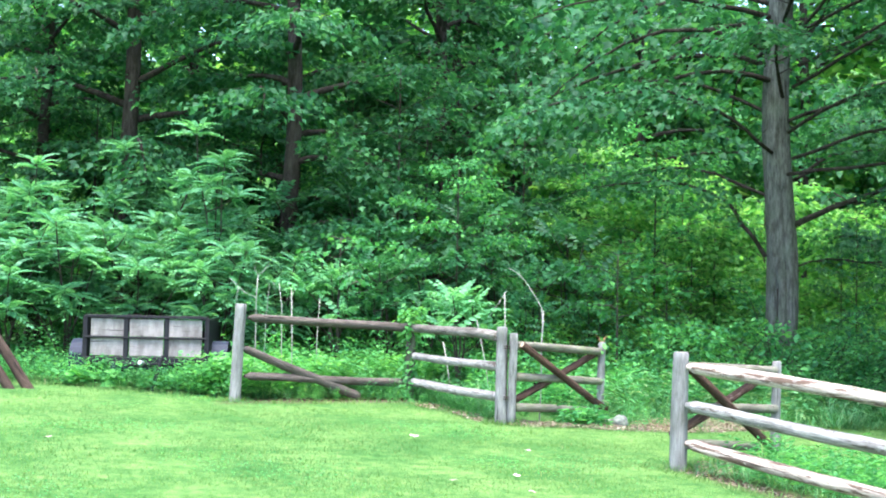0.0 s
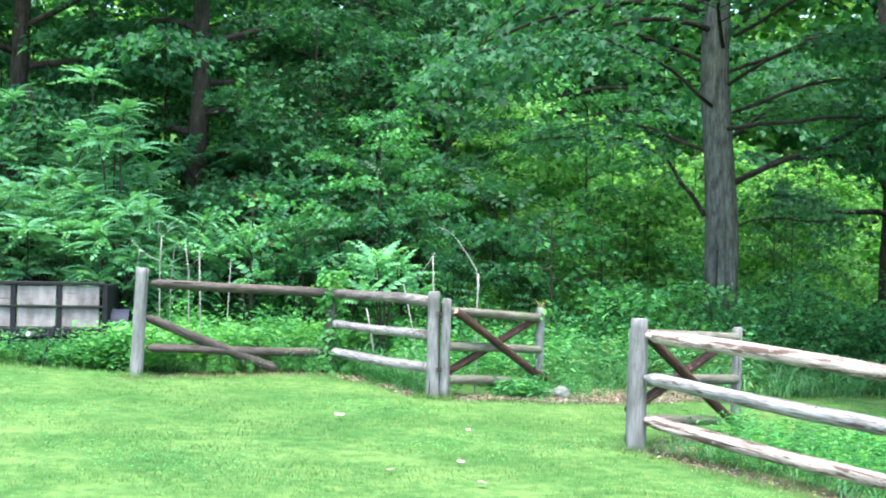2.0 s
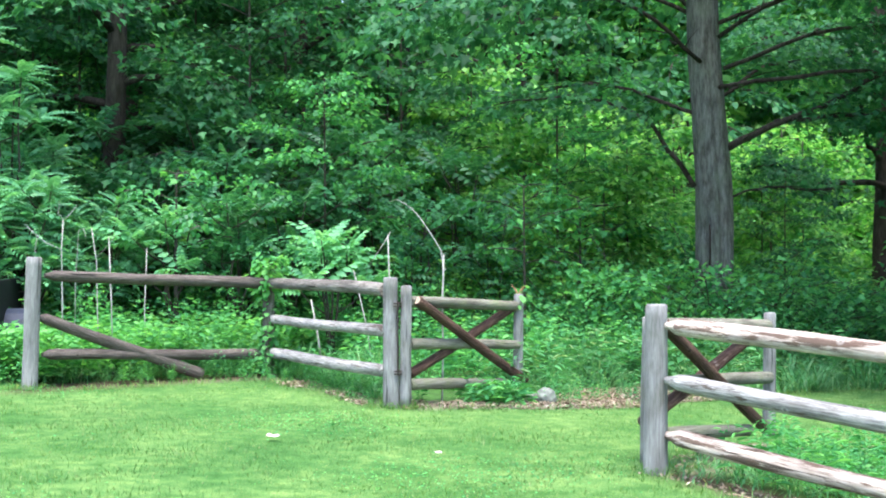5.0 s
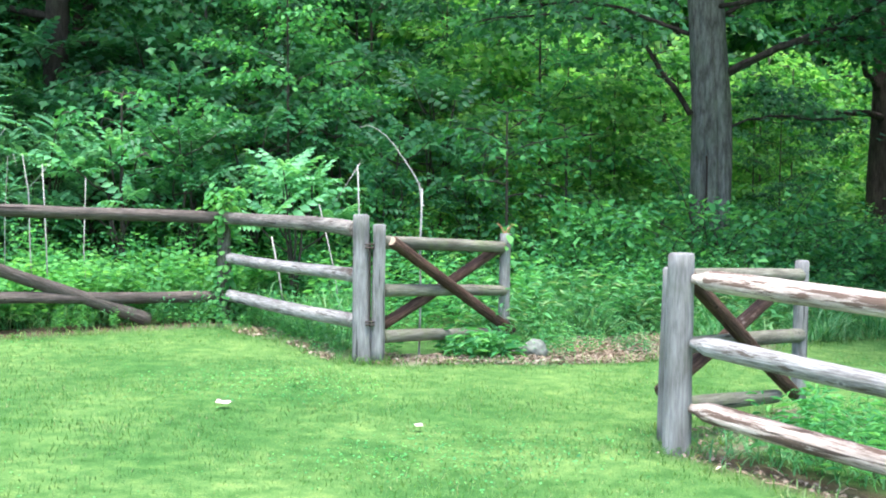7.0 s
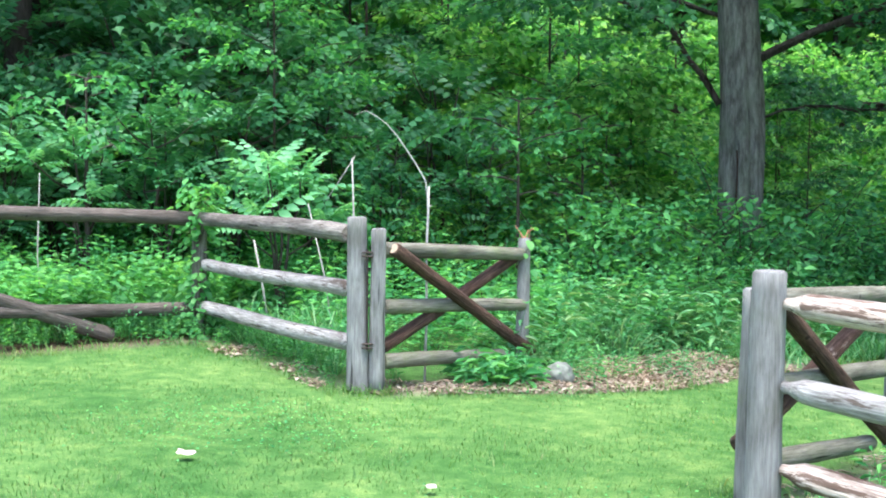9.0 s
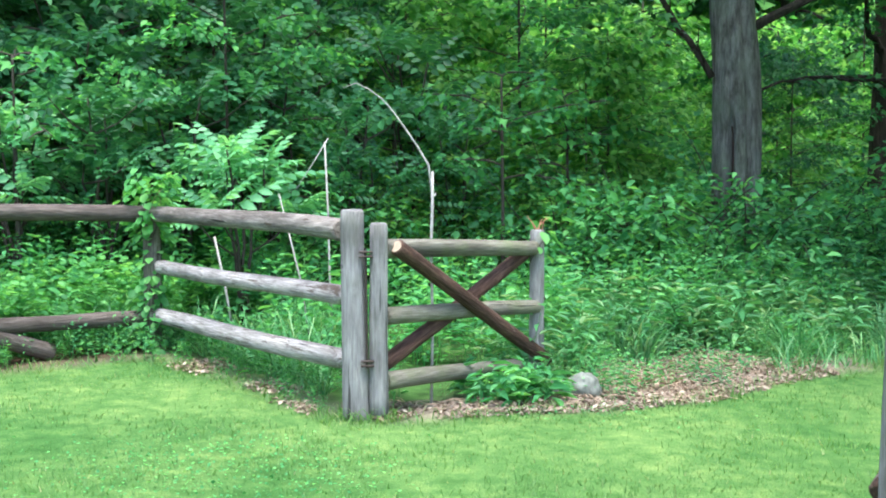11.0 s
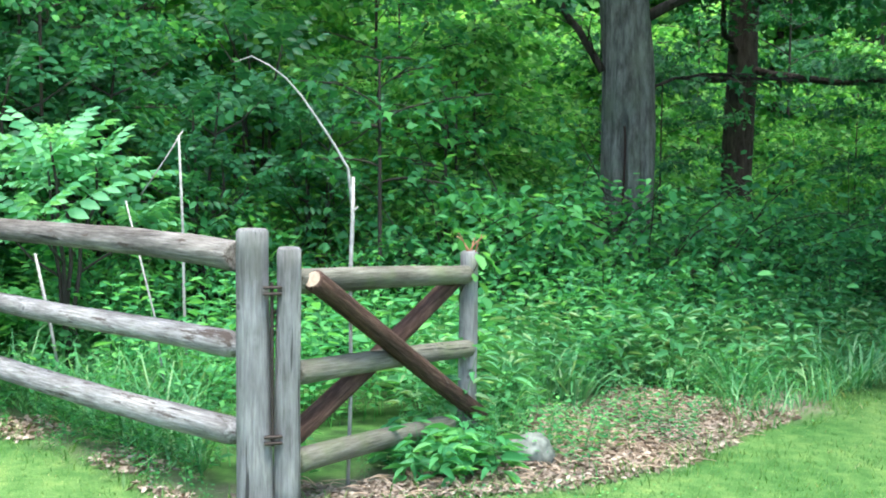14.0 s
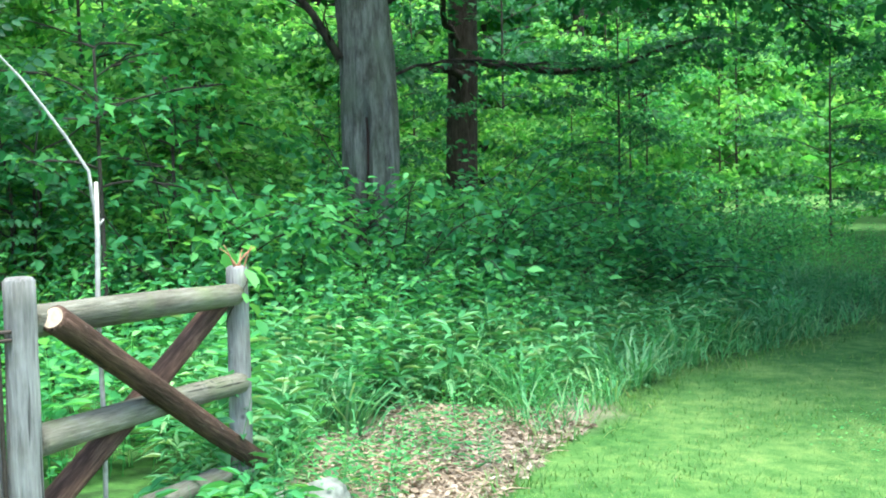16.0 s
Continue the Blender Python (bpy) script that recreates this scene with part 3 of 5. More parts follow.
def build_weeds():
    rng = np.random.default_rng(8)

    def field(n, x0, x1, f, hs, kinds, name, label, mat):
        meshes = []
        x, y = spots(rng, n, x0, x1, f)
        pick = rng.integers(0, len(kinds), len(x))
        az = rng.uniform(0, 2 * np.pi, len(x))
        s = rng.uniform(*hs, len(x))
        tilt = rng.normal(0, 0.13, (len(x), 2))
        V, L, ST, TT, base, at = [], [], [], [], 0, 0
        for k, proto in enumerate(kinds):
            i = np.where(pick == k)[0]
            up = unit(np.stack([tilt[i, 0], tilt[i, 1], np.ones(len(i))], 1))
            dy = np.stack([np.cos(az[i]), np.sin(az[i]), 0 * i], 1)
            xx = unit(np.cross(dy, up))
            M = np.stack([xx, np.cross(up, xx), up], 2) * s[i][:, None, None]
            T = np.stack([x[i], y[i], gz(x[i], y[i]) - 0.01], 1)
            pv, pf = np.array(proto[0]), np.array(proto[1])
            V.append((np.einsum("nij,vj->nvi", M, pv) + T[:, None]).reshape(-1, 3))
            L.append((pf[None] + base + (np.arange(len(i)) * len(pv))[:, None, None]).reshape(-1))
            base += len(i) * len(pv)
            at += len(i) * len(pf)
        me = quick_mesh(name, np.concatenate(V), np.concatenate(L), np.arange(at) * 4, np.full(at, 4), mat)
        tagged(new(name, me), label, "weeds", kind="stuff")
    low = [weed_shape(rng, 15, 0.44, 0.075, ROUND if k < 2 else OVAL) for k in range(4)]
    tall = [weed_shape(rng, 22, 0.78, 0.13, OVAL) for k in range(4)]
    yard = lambda x, y: (behind(x, y) > path_depth(x) - 0.1) & (behind(x, y) < 3.2) & (np.sin(x * 3.1 + 2) + np.sin(y * 3.7 + x) + (x < -0.5) + 0.6 * (behind(x, y) > 1.8) > 0.1)
    field(1200, -7, 10, yard, (0.35, 0.95), low, "broadleaf_weeds", "low broad-leaved weeds along the wood's edge", M_WEED)
    field(800, -9, 9, lambda x, y: (behind(x, y) > 1.5) & (behind(x, y) < 4.0), (0.5, 1.15), tall, "tall_weeds", "tall leafy weeds behind the fence", M_WEED)
    field(100, 0.8, 4.2, lambda x, y: (behind(x, y) > 0.25) & (behind(x, y) < 1.1), (0.25, 0.75), low, "litter_weeds", "young weeds coming up through the leaf litter", M_WEED)
    field(1000, 5, 18, lambda x, y: (behind(x, y) > 0.4) & (y < 11.9), (0.5, 1.2), low[2:], "shade_weeds", "low green plants on the shaded woodland floor", M_UNDER)
    field(1100, 2, 9, lambda x, y: rough_strip(x, y) > 0.42, (0.3, 0.95), low[:1] + low[2:] + [weed_shape(rng, 24, 0.5, 0.15, LANCE) for k in range(3)], "fence_weeds", "low weeds growing along the rail fence", M_WEED)
    field(420, -9.5, -3.9, lambda x, y: (behind(x, y) > 0.0) & (behind(x, y) < 1.0), (0.5, 1.15), low, "trailer_weeds", "broad-leaved weeds in front of the trailer", M_WEED)
    field(30, 0.3, 1.6, lambda x, y: np.hypot((x - 0.95) / 1.2, y - 0.66) < 0.34, (0.4, 0.9), [weed_shape(rng, 15, 0.36, 0.24, LANCE_WIDE) for _ in range(3)], "gate_weeds", "leafy weeds growing round the gate's foot", M_WEED)
    lush = [weed_shape(rng, 26, 0.5, 0.10, ROUND if k < 3 else OVAL_WIDE) for k in range(5)]
    corner = lambda x, y: (seg_side(x, y, A, J)[1] > 0.22) & (behind(x, y) > 0.2) & (y < 4.4) & (x < 0.2)
    field(520, -4.6, 0.1, corner, (0.45, 1.35), lush, "corner_weeds", "lush bright weeds filling the fenced corner", M_LUSH)
    field(120, -4.8, -3.6, lambda x, y: (y > 0.9) & (y < 2.6), (0.6, 1.3), lush, "trailer_side_weeds", "tall bright weeds between trailer and fence", M_LUSH)
    field(70, -3.1, -1.3, lambda x, y: np.abs(seg_side(x, y, A, J)[1] - 0.03) < 0.16, (0.25, 0.55), lush[:3], "creeper_mat", "broad-leaved creeper under the dark rails", M_LUSH)
    stalk = [weed_shape(rng, 22, 0.62, 0.17, LANCE) for k in range(4)]
    broad = [weed_shape(rng, 20, 0.6, 0.19, LANCE_WIDE) for k in range(4)]
    verge = lambda x, y: (behind(x, y) > path_depth(x)) & (behind(x, y) < 3.2)
    field(190, 0.9, 7.5, verge, (0.4, 1.15), stalk, "stalk_weeds", "pale upright weeds with narrow leaves", M_TALL)
    field(240, 0.9, 7.0, verge, (0.35, 1.05), broad, "verge_weeds", "leafy pale green weeds before the brambles", M_TALL)
    field(20, -6.9, -4.1, lambda x, y: (behind(x, y) > 0.1) & (behind(x, y) < 0.7), (0.4, 0.8), [weed_shape(rng, 14, 0.4, 0.26, ROUND) for k in range(2)], "dock_weeds", "large-leaved pale weeds before the trailer", M_LUSH)
    foot = lambda x, y: (np.abs(seg_side(x, y, J, B)[1] - 0.1) < 0.28) & (seg_side(x, y, J, B)[0] > 0.1) & (x < -0.12)
    field(120, -1.9, 0.1, foot, (0.15, 0.45), low + stalk[:2], "rail_weeds", "small dark weeds under the pale rails", M_UNDER)
    field(80, 1.0, 4.4, lambda x, y: (behind(x, y) > 0.1) & (behind(x, y) < 1.2), (0.12, 0.5), stalk, "path_weeds", "thin weeds coming up through the litter", M_TALL)
    field(60, -2.8, -1.4, lambda x, y: np.hypot(x + 2.0, y - 2.3) < 0.42, (0.35, 0.8), low, "post_weeds", "leafy weeds round the corner post", M_WEED)


def build_litter():
    rng = np.random.default_rng(9)

    def ok(x, y):
        d = behind(x, y)
        return ((d > -0.12) & (d < path_depth(x) + 0.2 * np.sin(x * 7)) & (x > 0.5) & (x < 3.7)) | ((d > -0.2) & (d < 0.45) & (x > -1.75) & (x < 0.5) & (np.sin(x * 9) + np.sin(y * 8) > 0.2)) | ((np.abs(rough_strip(x, y) - 0.1) < 0.12) & (x < 6) & (rng.uniform(0, 1, len(x)) < 0.12))
    x, y = spots(rng, 15000, -4, 6, ok)
    n = len(x)
    az = rng.uniform(0, 6.28, n)
    d = np.stack([np.cos(az), np.sin(az), rng.normal(0, 0.25, n)], 1)
    M = axes(d, rng.normal(0, 0.5, (n, 3)) + [0, 0, 1], rng.uniform(0.012, 0.055, n))
    me = strew("leaf_litter", OVAL, M, np.stack([x, y, gz(x, y) + rng.uniform(0.005, 0.03, n)], 1), M_LITTER)
    tagged(new("leaf_litter", me), "dry brown leaf litter and wood chips", "leaf litter", kind="stuff")
    lines = []
    for i in range(420):
        px, py = x[(i * 29) % n], y[(i * 29) % n]
        if px < 0.3:
            continue
        a, ln = rng.uniform(0, 3.14), rng.uniform(0.06, 0.26)
        q = (px + math.cos(a) * ln, py + math.sin(a) * ln)
        lines.append(([(px, py, gz(px, py) + 0.02), ((px + q[0]) / 2, (py + q[1]) / 2, gz(px, py) + 0.035), (*q, gz(*q) + 0.02)], [0.003, 0.003, 0.002]))
    me = tubes("fallen_twigs", lines, M_STRAW, 4)
    tagged(new("fallen_twigs", me), "dry fallen twigs on the leaf litter", "twigs", kind="stuff")


def fallen_leaf(x, y, s, turn):
    bm = bmesh.new()
    ring = []
    for i in range(14):
        th = 2 * math.pi * i / 14
        r = s * (0.75 + 0.3 * abs(math.cos(2.5 * th)))
        ring.append(bm.verts.new((r * math.cos(th), r * 0.8 * math.sin(th), 0.14 * s * math.cos(th) ** 2 + 0.08 * s * math.sin(3 * th))))
    c = bm.verts.new((0, 0, 0))
    for i in range(14):
        bm.faces.new((c, ring[i], ring[(i + 1) % 14]))
    ob = part("fallen_leaf", bm, M_FALLEN, None, "", pose(x, y, gz(x, y) + 0.045, 8, 5, turn))
    tagged(ob, "pale dry leaf lying on the lawn", "leaf", "leaves on the lawn")


M_FALLEN = plain_mat("pale_dry_leaf", (0.48, 0.4, 0.35), 0.8)

def build_clover():
    rng = np.random.default_rng(31)
    x, y = rng.uniform(-5, 6, 90000), rng.uniform(-9, 3, 90000)
    k = (np.sin(x * 1.3 + 0.8 * np.sin(y * 1.1)) * np.sin(y * 1.6 + 0.5) + rng.normal(0, 0.3, 90000) > 0.6) & (behind(x, y) < 0) & (rough_strip(x, y) < 0)
    x, y = x[k][:15000], y[k][:15000]
    n = len(x)
    az = rng.uniform(0, 6.28, n)
    M = axes(np.stack([np.cos(az), np.sin(az), rng.normal(0.1, 0.2, n)], 1), rng.normal(0, 0.3, (n, 3)) + [0, 0, 1], rng.uniform(0.012, 0.024, n))
    me = strew("clover", ROUND, M, np.stack([x, y, gz(x, y) + rng.uniform(0.02, 0.045, n)], 1), M_WEED)
    tagged(new("clover", me), "patches of small clover leaves in the lawn", "clover", kind="stuff")


def build_edge_grass():
    """Longer, ragged grass that the mower misses: along the lawn's edge and round the posts."""
    rng = np.random.default_rng(41)
    x, y = rng.uniform(-9, 11, 160000), rng.uniform(-8, 7, 160000)
    d, rs = behind(x, y), rough_strip(x, y)
    k = ((d > -0.3) & (d < 0.12) & (rs < 0.1)) | ((rs > -0.25) & (rs < 0.08) & (d < 0))
    k &= rng.uniform(0, 1, len(x)) < 0.35 + 0.65 * (np.sin(x * 6 + y * 2) * np.sin(y * 7 - x) > 0.1)
    x, y = x[k][:5200], y[k][:5200]
    for p in (A, B, H, R, R2):
        a, q = rng.uniform(0, 6.28, 110), 0.07 + np.abs(rng.normal(0, 0.06, 110))
        x, y = np.append(x, p[0] + q * np.cos(a)), np.append(y, p[1] + q * np.sin(a))
    n = len(x)
    az, lean = rng.uniform(0, 2 * np.pi, n), rng.uniform(0.1, 1.0, n)
    s = rng.uniform(0.05, 0.15, n)
    M = axes(np.stack([np.cos(az) * lean, np.sin(az) * lean, np.ones(n)], 1), np.stack([np.cos(az), np.sin(az), np.full(n, 0.1)], 1), s)
    M[:, :, 0] *= (rng.uniform(0.004, 0.008, n) / s)[:, None]
    me = strew("edge_grass", BLADE, M, np.stack([x, y, gz(x, y) - 0.005], 1), M_GRASS)
    tagged(new("edge_grass", me), "longer ragged grass along the lawn's edge", "grass", kind="stuff")


build_lawn()
build_edge_grass()
build_clover()
build_tall_grass()
build_weeds()
build_litter()
for k, (lx, ly, ls) in enumerate([(-0.72, -2.17, 0.055), (0.62, -2.63, 0.04), (0.93, -5.28, 0.05), (2.55, -6.9, 0.06), (0.2, -5.0, 0.04), (-3.9, -4.6, 0.045), (1.25, -5.9, 0.03), (0.7, -4.4, 0.04)]):
    fallen_leaf(lx, ly, ls, 47 * k)


# ---- the fences and gates ----
def g3(p, z):
    return (p[0], p[1], float(gz(p[0], p[1])) + z)


def between(p, q, u, z):
    return (p[0] + (q[0] - p[0]) * u, p[1] + (q[1] - p[1]) * u, z)


def build_left_fence():
    f = tagged(empty("rail_fence", pose(*g3(J, 0))), "weathered grey split-rail corner fence with ivy", "fence", "rail fences")
    log("post", (A[0], A[1], 0.0), (A[0] + 0.05, A[1], 1.46), 0.085, 0.078, M_POST, f, seed=1)
    log("post", (J[0], J[1], -0.05), (J[0], J[1], 1.18), 0.075, 0.07, M_RAIL, f, "dark post wound with ivy", seed=2)
    log("post", (B[0], B[1], -0.08), (B[0] + 0.004, B[1] - 0.02, 1.25), 0.08, 0.07, M_POST, f, seed=3)
    log("rail", between(A, J, 0.055, 1.26), between(A, J, 0.985, 1.125), 0.062, 0.066, M_RAIL_D, f, tenon=(0.1, 0), seed=4, bend=0.012)
    log("rail", between(A, J, 0.045, 0.43), between(A, J, 0.97, 0.285), 0.06, 0.064, M_RAIL_D, f, tenon=(0.08, 0), seed=5)
    log("brace", between(A, J, 0.03, 0.84), between(A, J, 0.69, 0.09), 0.06, 0.068, M_RAIL_D, f, "dark brown diagonal brace rail", tenon=(0.08, 0), seed=6)
    log("rail", between(J, B, 0.01, 1.13), between(J, B, 0.965, 1.118), 0.062, 0.072, M_RAIL, f, seed=7, bend=0.02)
    log("rail", between(J, B, 0.04, 0.705), between(J, B, 0.97, 0.715), 0.055, 0.064, M_PALE2, f, "bleached middle rail", tenon=(0.06, 0.05), seed=8)
    log("rail", between(J, B, 0.02, 0.295), between(J, B, 0.97, 0.325), 0.062, 0.066, M_PALE2, f, tenon=(0, 0.04), seed=9)


def hinge(parent, p, q, z):
    """Two staples and a wire loop between post and stile."""
    bm = bmesh.new()
    for dz in (-0.014, 0.014):
        add_box(bm, (-0.035, -0.012, dz - 0.006), (0.045, 0.012, dz + 0.006), 0.003)
    mid = ((p[0] + q[0]) / 2 + 0.0, (p[1] + q[1]) / 2 - 0.075, z)
    part("hinge", bm, M_IRON, parent, "rusted iron hinge", pose(*mid, 0, 0, 8))


def build_gate(name, h, g, zs, stile_h, label, ends=(1.03, 0.06)):
    """A gate of two stiles, three rails and two crossed braces; h: hinge side."""
    f = tagged(empty(name, pose(*g3(h, 0))), label, "gate", "log gates")
    d = Vector((g[0] - h[0], g[1] - h[1], 0)).normalized()
    out = Vector((d.y, -d.x, 0))
    z0 = float(gz(*h))
    log("stile", (h[0], h[1], z0 + 0.03), (h[0], h[1], stile_h[0]), 0.062, 0.055, M_POST, f, seed=21)
    log("stile", (g[0], g[1], zs[2][1] - 0.08), (g[0], g[1], stile_h[1]), 0.058, 0.05, M_POST, f, seed=22)
    for k, (za, zb, u) in enumerate(zs):
        log("rail", between(h, g, 0.03, za), between(h, g, u, zb), 0.058, 0.05, M_GATE, f, seed=30 + k)
    o1, o2 = out * 0.065, out * 0.0 - out * 0.06
    a, b = Vector(between(h, g, 0.05, zs[0][0] + 0.01)) + o1, Vector(between(h, g, ends[0], zs[2][1] + 0.0)) + o1
    log("brace", a, b, 0.05, 0.047, M_BRACE, f, "reddish-brown diagonal brace", seed=40, cut=M_CUT)
    a, b = Vector(between(h, g, ends[1], zs[2][0] + 0.09)) + o2, Vector(between(h, g, 0.97, zs[0][1] - 0.03)) + o2
    log("brace", a, b, 0.05, 0.05, M_BRACE, f, "reddish-brown diagonal brace", seed=41)
    return f


def build_right_fence():
    f = tagged(empty("rail_fence", pose(*g3(R, 0))), "pale peeled-log rail fence on weathered posts", "fence", "rail fences")
    log("post", (R[0], R[1], -0.22), (R[0], R[1], 1.10), 0.088, 0.078, M_POST, f, seed=51)
    for k, (p, h) in enumerate(((R2, 0.915), (R3, 0.76))):
        log("post", g3(p, -0.1), (p[0], p[1], h), 0.08, 0.076, M_STAINED, f, "grey post stained reddish brown", seed=52 + k)
    heights = ((0.955, 0.79, 0.62), (0.555, 0.36, 0.19), (0.16, -0.06, -0.22))
    kinds = ((M_PALE, "pale top rail with torn brown bark"), (M_PALE2, "silvery grey middle rail"), (M_PALE, "pale bottom rail with torn brown bark"))
    for k, (p, q) in enumerate(((R, R2), (R2, R3))):
        for j, (zs, (mat, lab)) in enumerate(zip(heights, kinds)):
            log("rail", between(p, q, 0.035, zs[k]), between(p, q, 0.975, zs[k + 1]), 0.064, 0.066, mat, f, lab, tenon=(0.11, 0.06), seed=60 + 5 * k + j)


build_left_fence()
gate_1 = build_gate("log_gate", H, G, [(1.01, 0.925, 0.98), (0.605, 0.5, 0.99), (0.205, 0.12, 0.86)], (1.17, 1.05), "weathered log gate with crossed braces, swung open")
for hz in (0.985, 0.33):
    hinge(gate_1, B, H, hz)
build_right_fence()
H2 = (R[0] - 0.03, R[1] + 0.19)
gate_2 = build_gate("log_gate", H2, S, [(0.93, 0.87, 0.98), (0.5, 0.43, 0.99), (0.12, 0.03, 0.8)], (1.0, 0.975), "weathered log gate behind the pale rails, swung open", (0.9, 0.0))
for hz in (0.9, 0.3):
    hinge(gate_2, R, H2, hz)


bm = bmesh.new()
bmesh.ops.create_cone(bm, cap_ends=True, segments=10, radius1=0.008, radius2=0.008, depth=0.72)
part("hinge_rod", bm, M_IRON, gate_1, "thin dark iron rod", pose(0.078, -0.075, 0.66))


# ---- timber frame at the lawn's left end ----
def build_swing_frame():
    f = tagged(empty("timber_frame", pose(-6.7, 0, float(gz(-6.7, 0)))), "dark brown timber frame with leaning legs", "timber frame")
    top = (-8.75, 0.35, 2.75)
    log("leg", (-6.64, 0.05, 0.1), top, 0.07, 0.065, M_TIMBER, f, seed=71)
    log("leg", (-6.8, -0.15, 0.1), (top[0] - 0.15, top[1] - 0.12, top[2] - 0.1), 0.07, 0.065, M_TIMBER, f, seed=72)
    log("leg", (-9.7, 0.6, 0.15), (top[0] - 0.08, top[1] - 0.02, top[2] - 0.02), 0.05, 0.048, M_TIMBER, f, seed=73)


build_swing_frame()


# ---- trailer ----
def build_trailer():
    m0 = pose(-5.72, 1.75, 0.12, 0, 0, 15)
    t = tagged(empty("utility_trailer", m0), "black utility trailer with pale weathered plywood sides", "trailer")
    w, z0, z1, dep = 0.92, 0.42, 1.09, 2.1
    for i in range(3):
        x0 = -w + 0.045 + i * (2 * w - 0.09) / 3
        for j in range(2):
            zz = z0 + 0.06 + j * 0.3
            box_part("panel", (x0 + 0.035, 0.02, zz + 0.01), (x0 + (2 * w - 0.09) / 3 - 0.035, 0.036, zz + 0.275), M_PLY, t, "pale weathered plywood panel", 0.003, m0)
    for i in range(4):
        x = -w + i * (2 * w) / 3
        box_part("upright", (x - 0.035, -0.008, z0 - 0.02), (x + 0.035, 0.05, z1), M_BLACK, t, m=m0)
    for zz, hgt in ((z0 - 0.035, 0.085), (z0 + 0.335, 0.03), (z1 - 0.02, 0.045)):
        box_part("cross_rail", (-w, -0.02, zz), (w, 0.055, zz + hgt), M_BLACK, t, m=m0)
    for sx in (-1, 1):
        box_part("side_wall", (sx * w - 0.025, 0.06, z0), (sx * w + 0.025, dep, z1 - 0.02), M_BLACK, t, m=m0)
        bm = bmesh.new()
        pr = []
        for i in range(11):
            th = math.pi * i / 10
            pr.append((0.62 - 0.36 * math.cos(th), 0.42 + 0.3 * math.sin(th)))
        xa, xb = sx * (w + 0.04), sx * (w + 0.29)
        ring = [[bm.verts.new((x, yy, zz)) for yy, zz in pr] for x in (xa, xb)]
        for i in range(10):
            bm.faces.new((ring[0][i], ring[0][i + 1], ring[1][i + 1], ring[1][i]))
        bmesh.ops.recalc_face_normals(bm, faces=bm.faces)
        bmesh.ops.solidify(bm, geom=list(bm.faces), thickness=0.012)
        part("fender", bm, M_NAVY, t, "blue-black wheel fender", m0)
        box_part("fender_skirt", (min(xa, xb), 0.255, 0.22), (max(xa, xb), 0.275, 0.5), M_NAVY, t, "", 0.004, m0)
        wheel = hang(new("wheel"), t, m0 @ pose(sx * (w + 0.16), 0.62, 0.24))
        bm = bmesh.new()
        pr = [(0.16, -0.09), (0.24, -0.1), (0.275, -0.08), (0.285, 0), (0.275, 0.08), (0.24, 0.1), (0.16, 0.09)]
        seg = 28
        rr = [[bm.verts.new((px, r * math.cos(2 * math.pi * k / seg), r * math.sin(2 * math.pi * k / seg))) for r, px in pr] for k in range(seg)]
        for k in range(seg):
            for i in range(len(pr) - 1):
                bm.faces.new((rr[k][i], rr[k][i + 1], rr[(k + 1) % seg][i + 1], rr[(k + 1) % seg][i])).smooth = True
        part("tyre", bm, M_RUBBER, wheel, "worn black tyre", PLACED[wheel.name])
        bm = bmesh.new()
        bmesh.ops.create_cone(bm, cap_ends=True, segments=24, radius1=0.165, radius2=0.13, depth=0.12, matrix=Matrix.Rotation(math.pi / 2, 4, "Y"))
        part("rim", bm, M_CHROME, wheel, "dull steel rim", PLACED[wheel.name])
    box_part("bed", (-w, 0.06, z0 - 0.04), (w, dep, z0 + 0.0), M_BLACK, t, m=m0)
    box_part("axle", (-w - 0.1, 0.58, 0.2), (w + 0.1, 0.66, 0.28), M_BLACK, t, m=m0)
    for sx in (-1, 1):
        log("tongue", m0 @ Vector((sx * 0.55, 0.1, z0 - 0.05)), m0 @ Vector((0.1, -0.95, z0 - 0.02)), 0.035, 0.035, M_BLACK, t, "black tongue beam", seed=80)
    log("coupler", m0 @ Vector((0.1, -0.9, z0)), m0 @ Vector((0.1, -1.12, z0 + 0.03)), 0.045, 0.035, M_CHROME, t, "bright steel coupler", seed=81)
    log("jack", m0 @ Vector((0.22, -0.75, -0.02)), m0 @ Vector((0.36, -0.72, z0 + 0.12)), 0.03, 0.026, M_BLACK, t, "black jack stand", seed=82)
    box_part("toolbar", (-0.5, -0.16, z0 - 0.12), (0.45, -0.1, z0 - 0.03), M_NAVY, t, m=m0)


build_trailer()


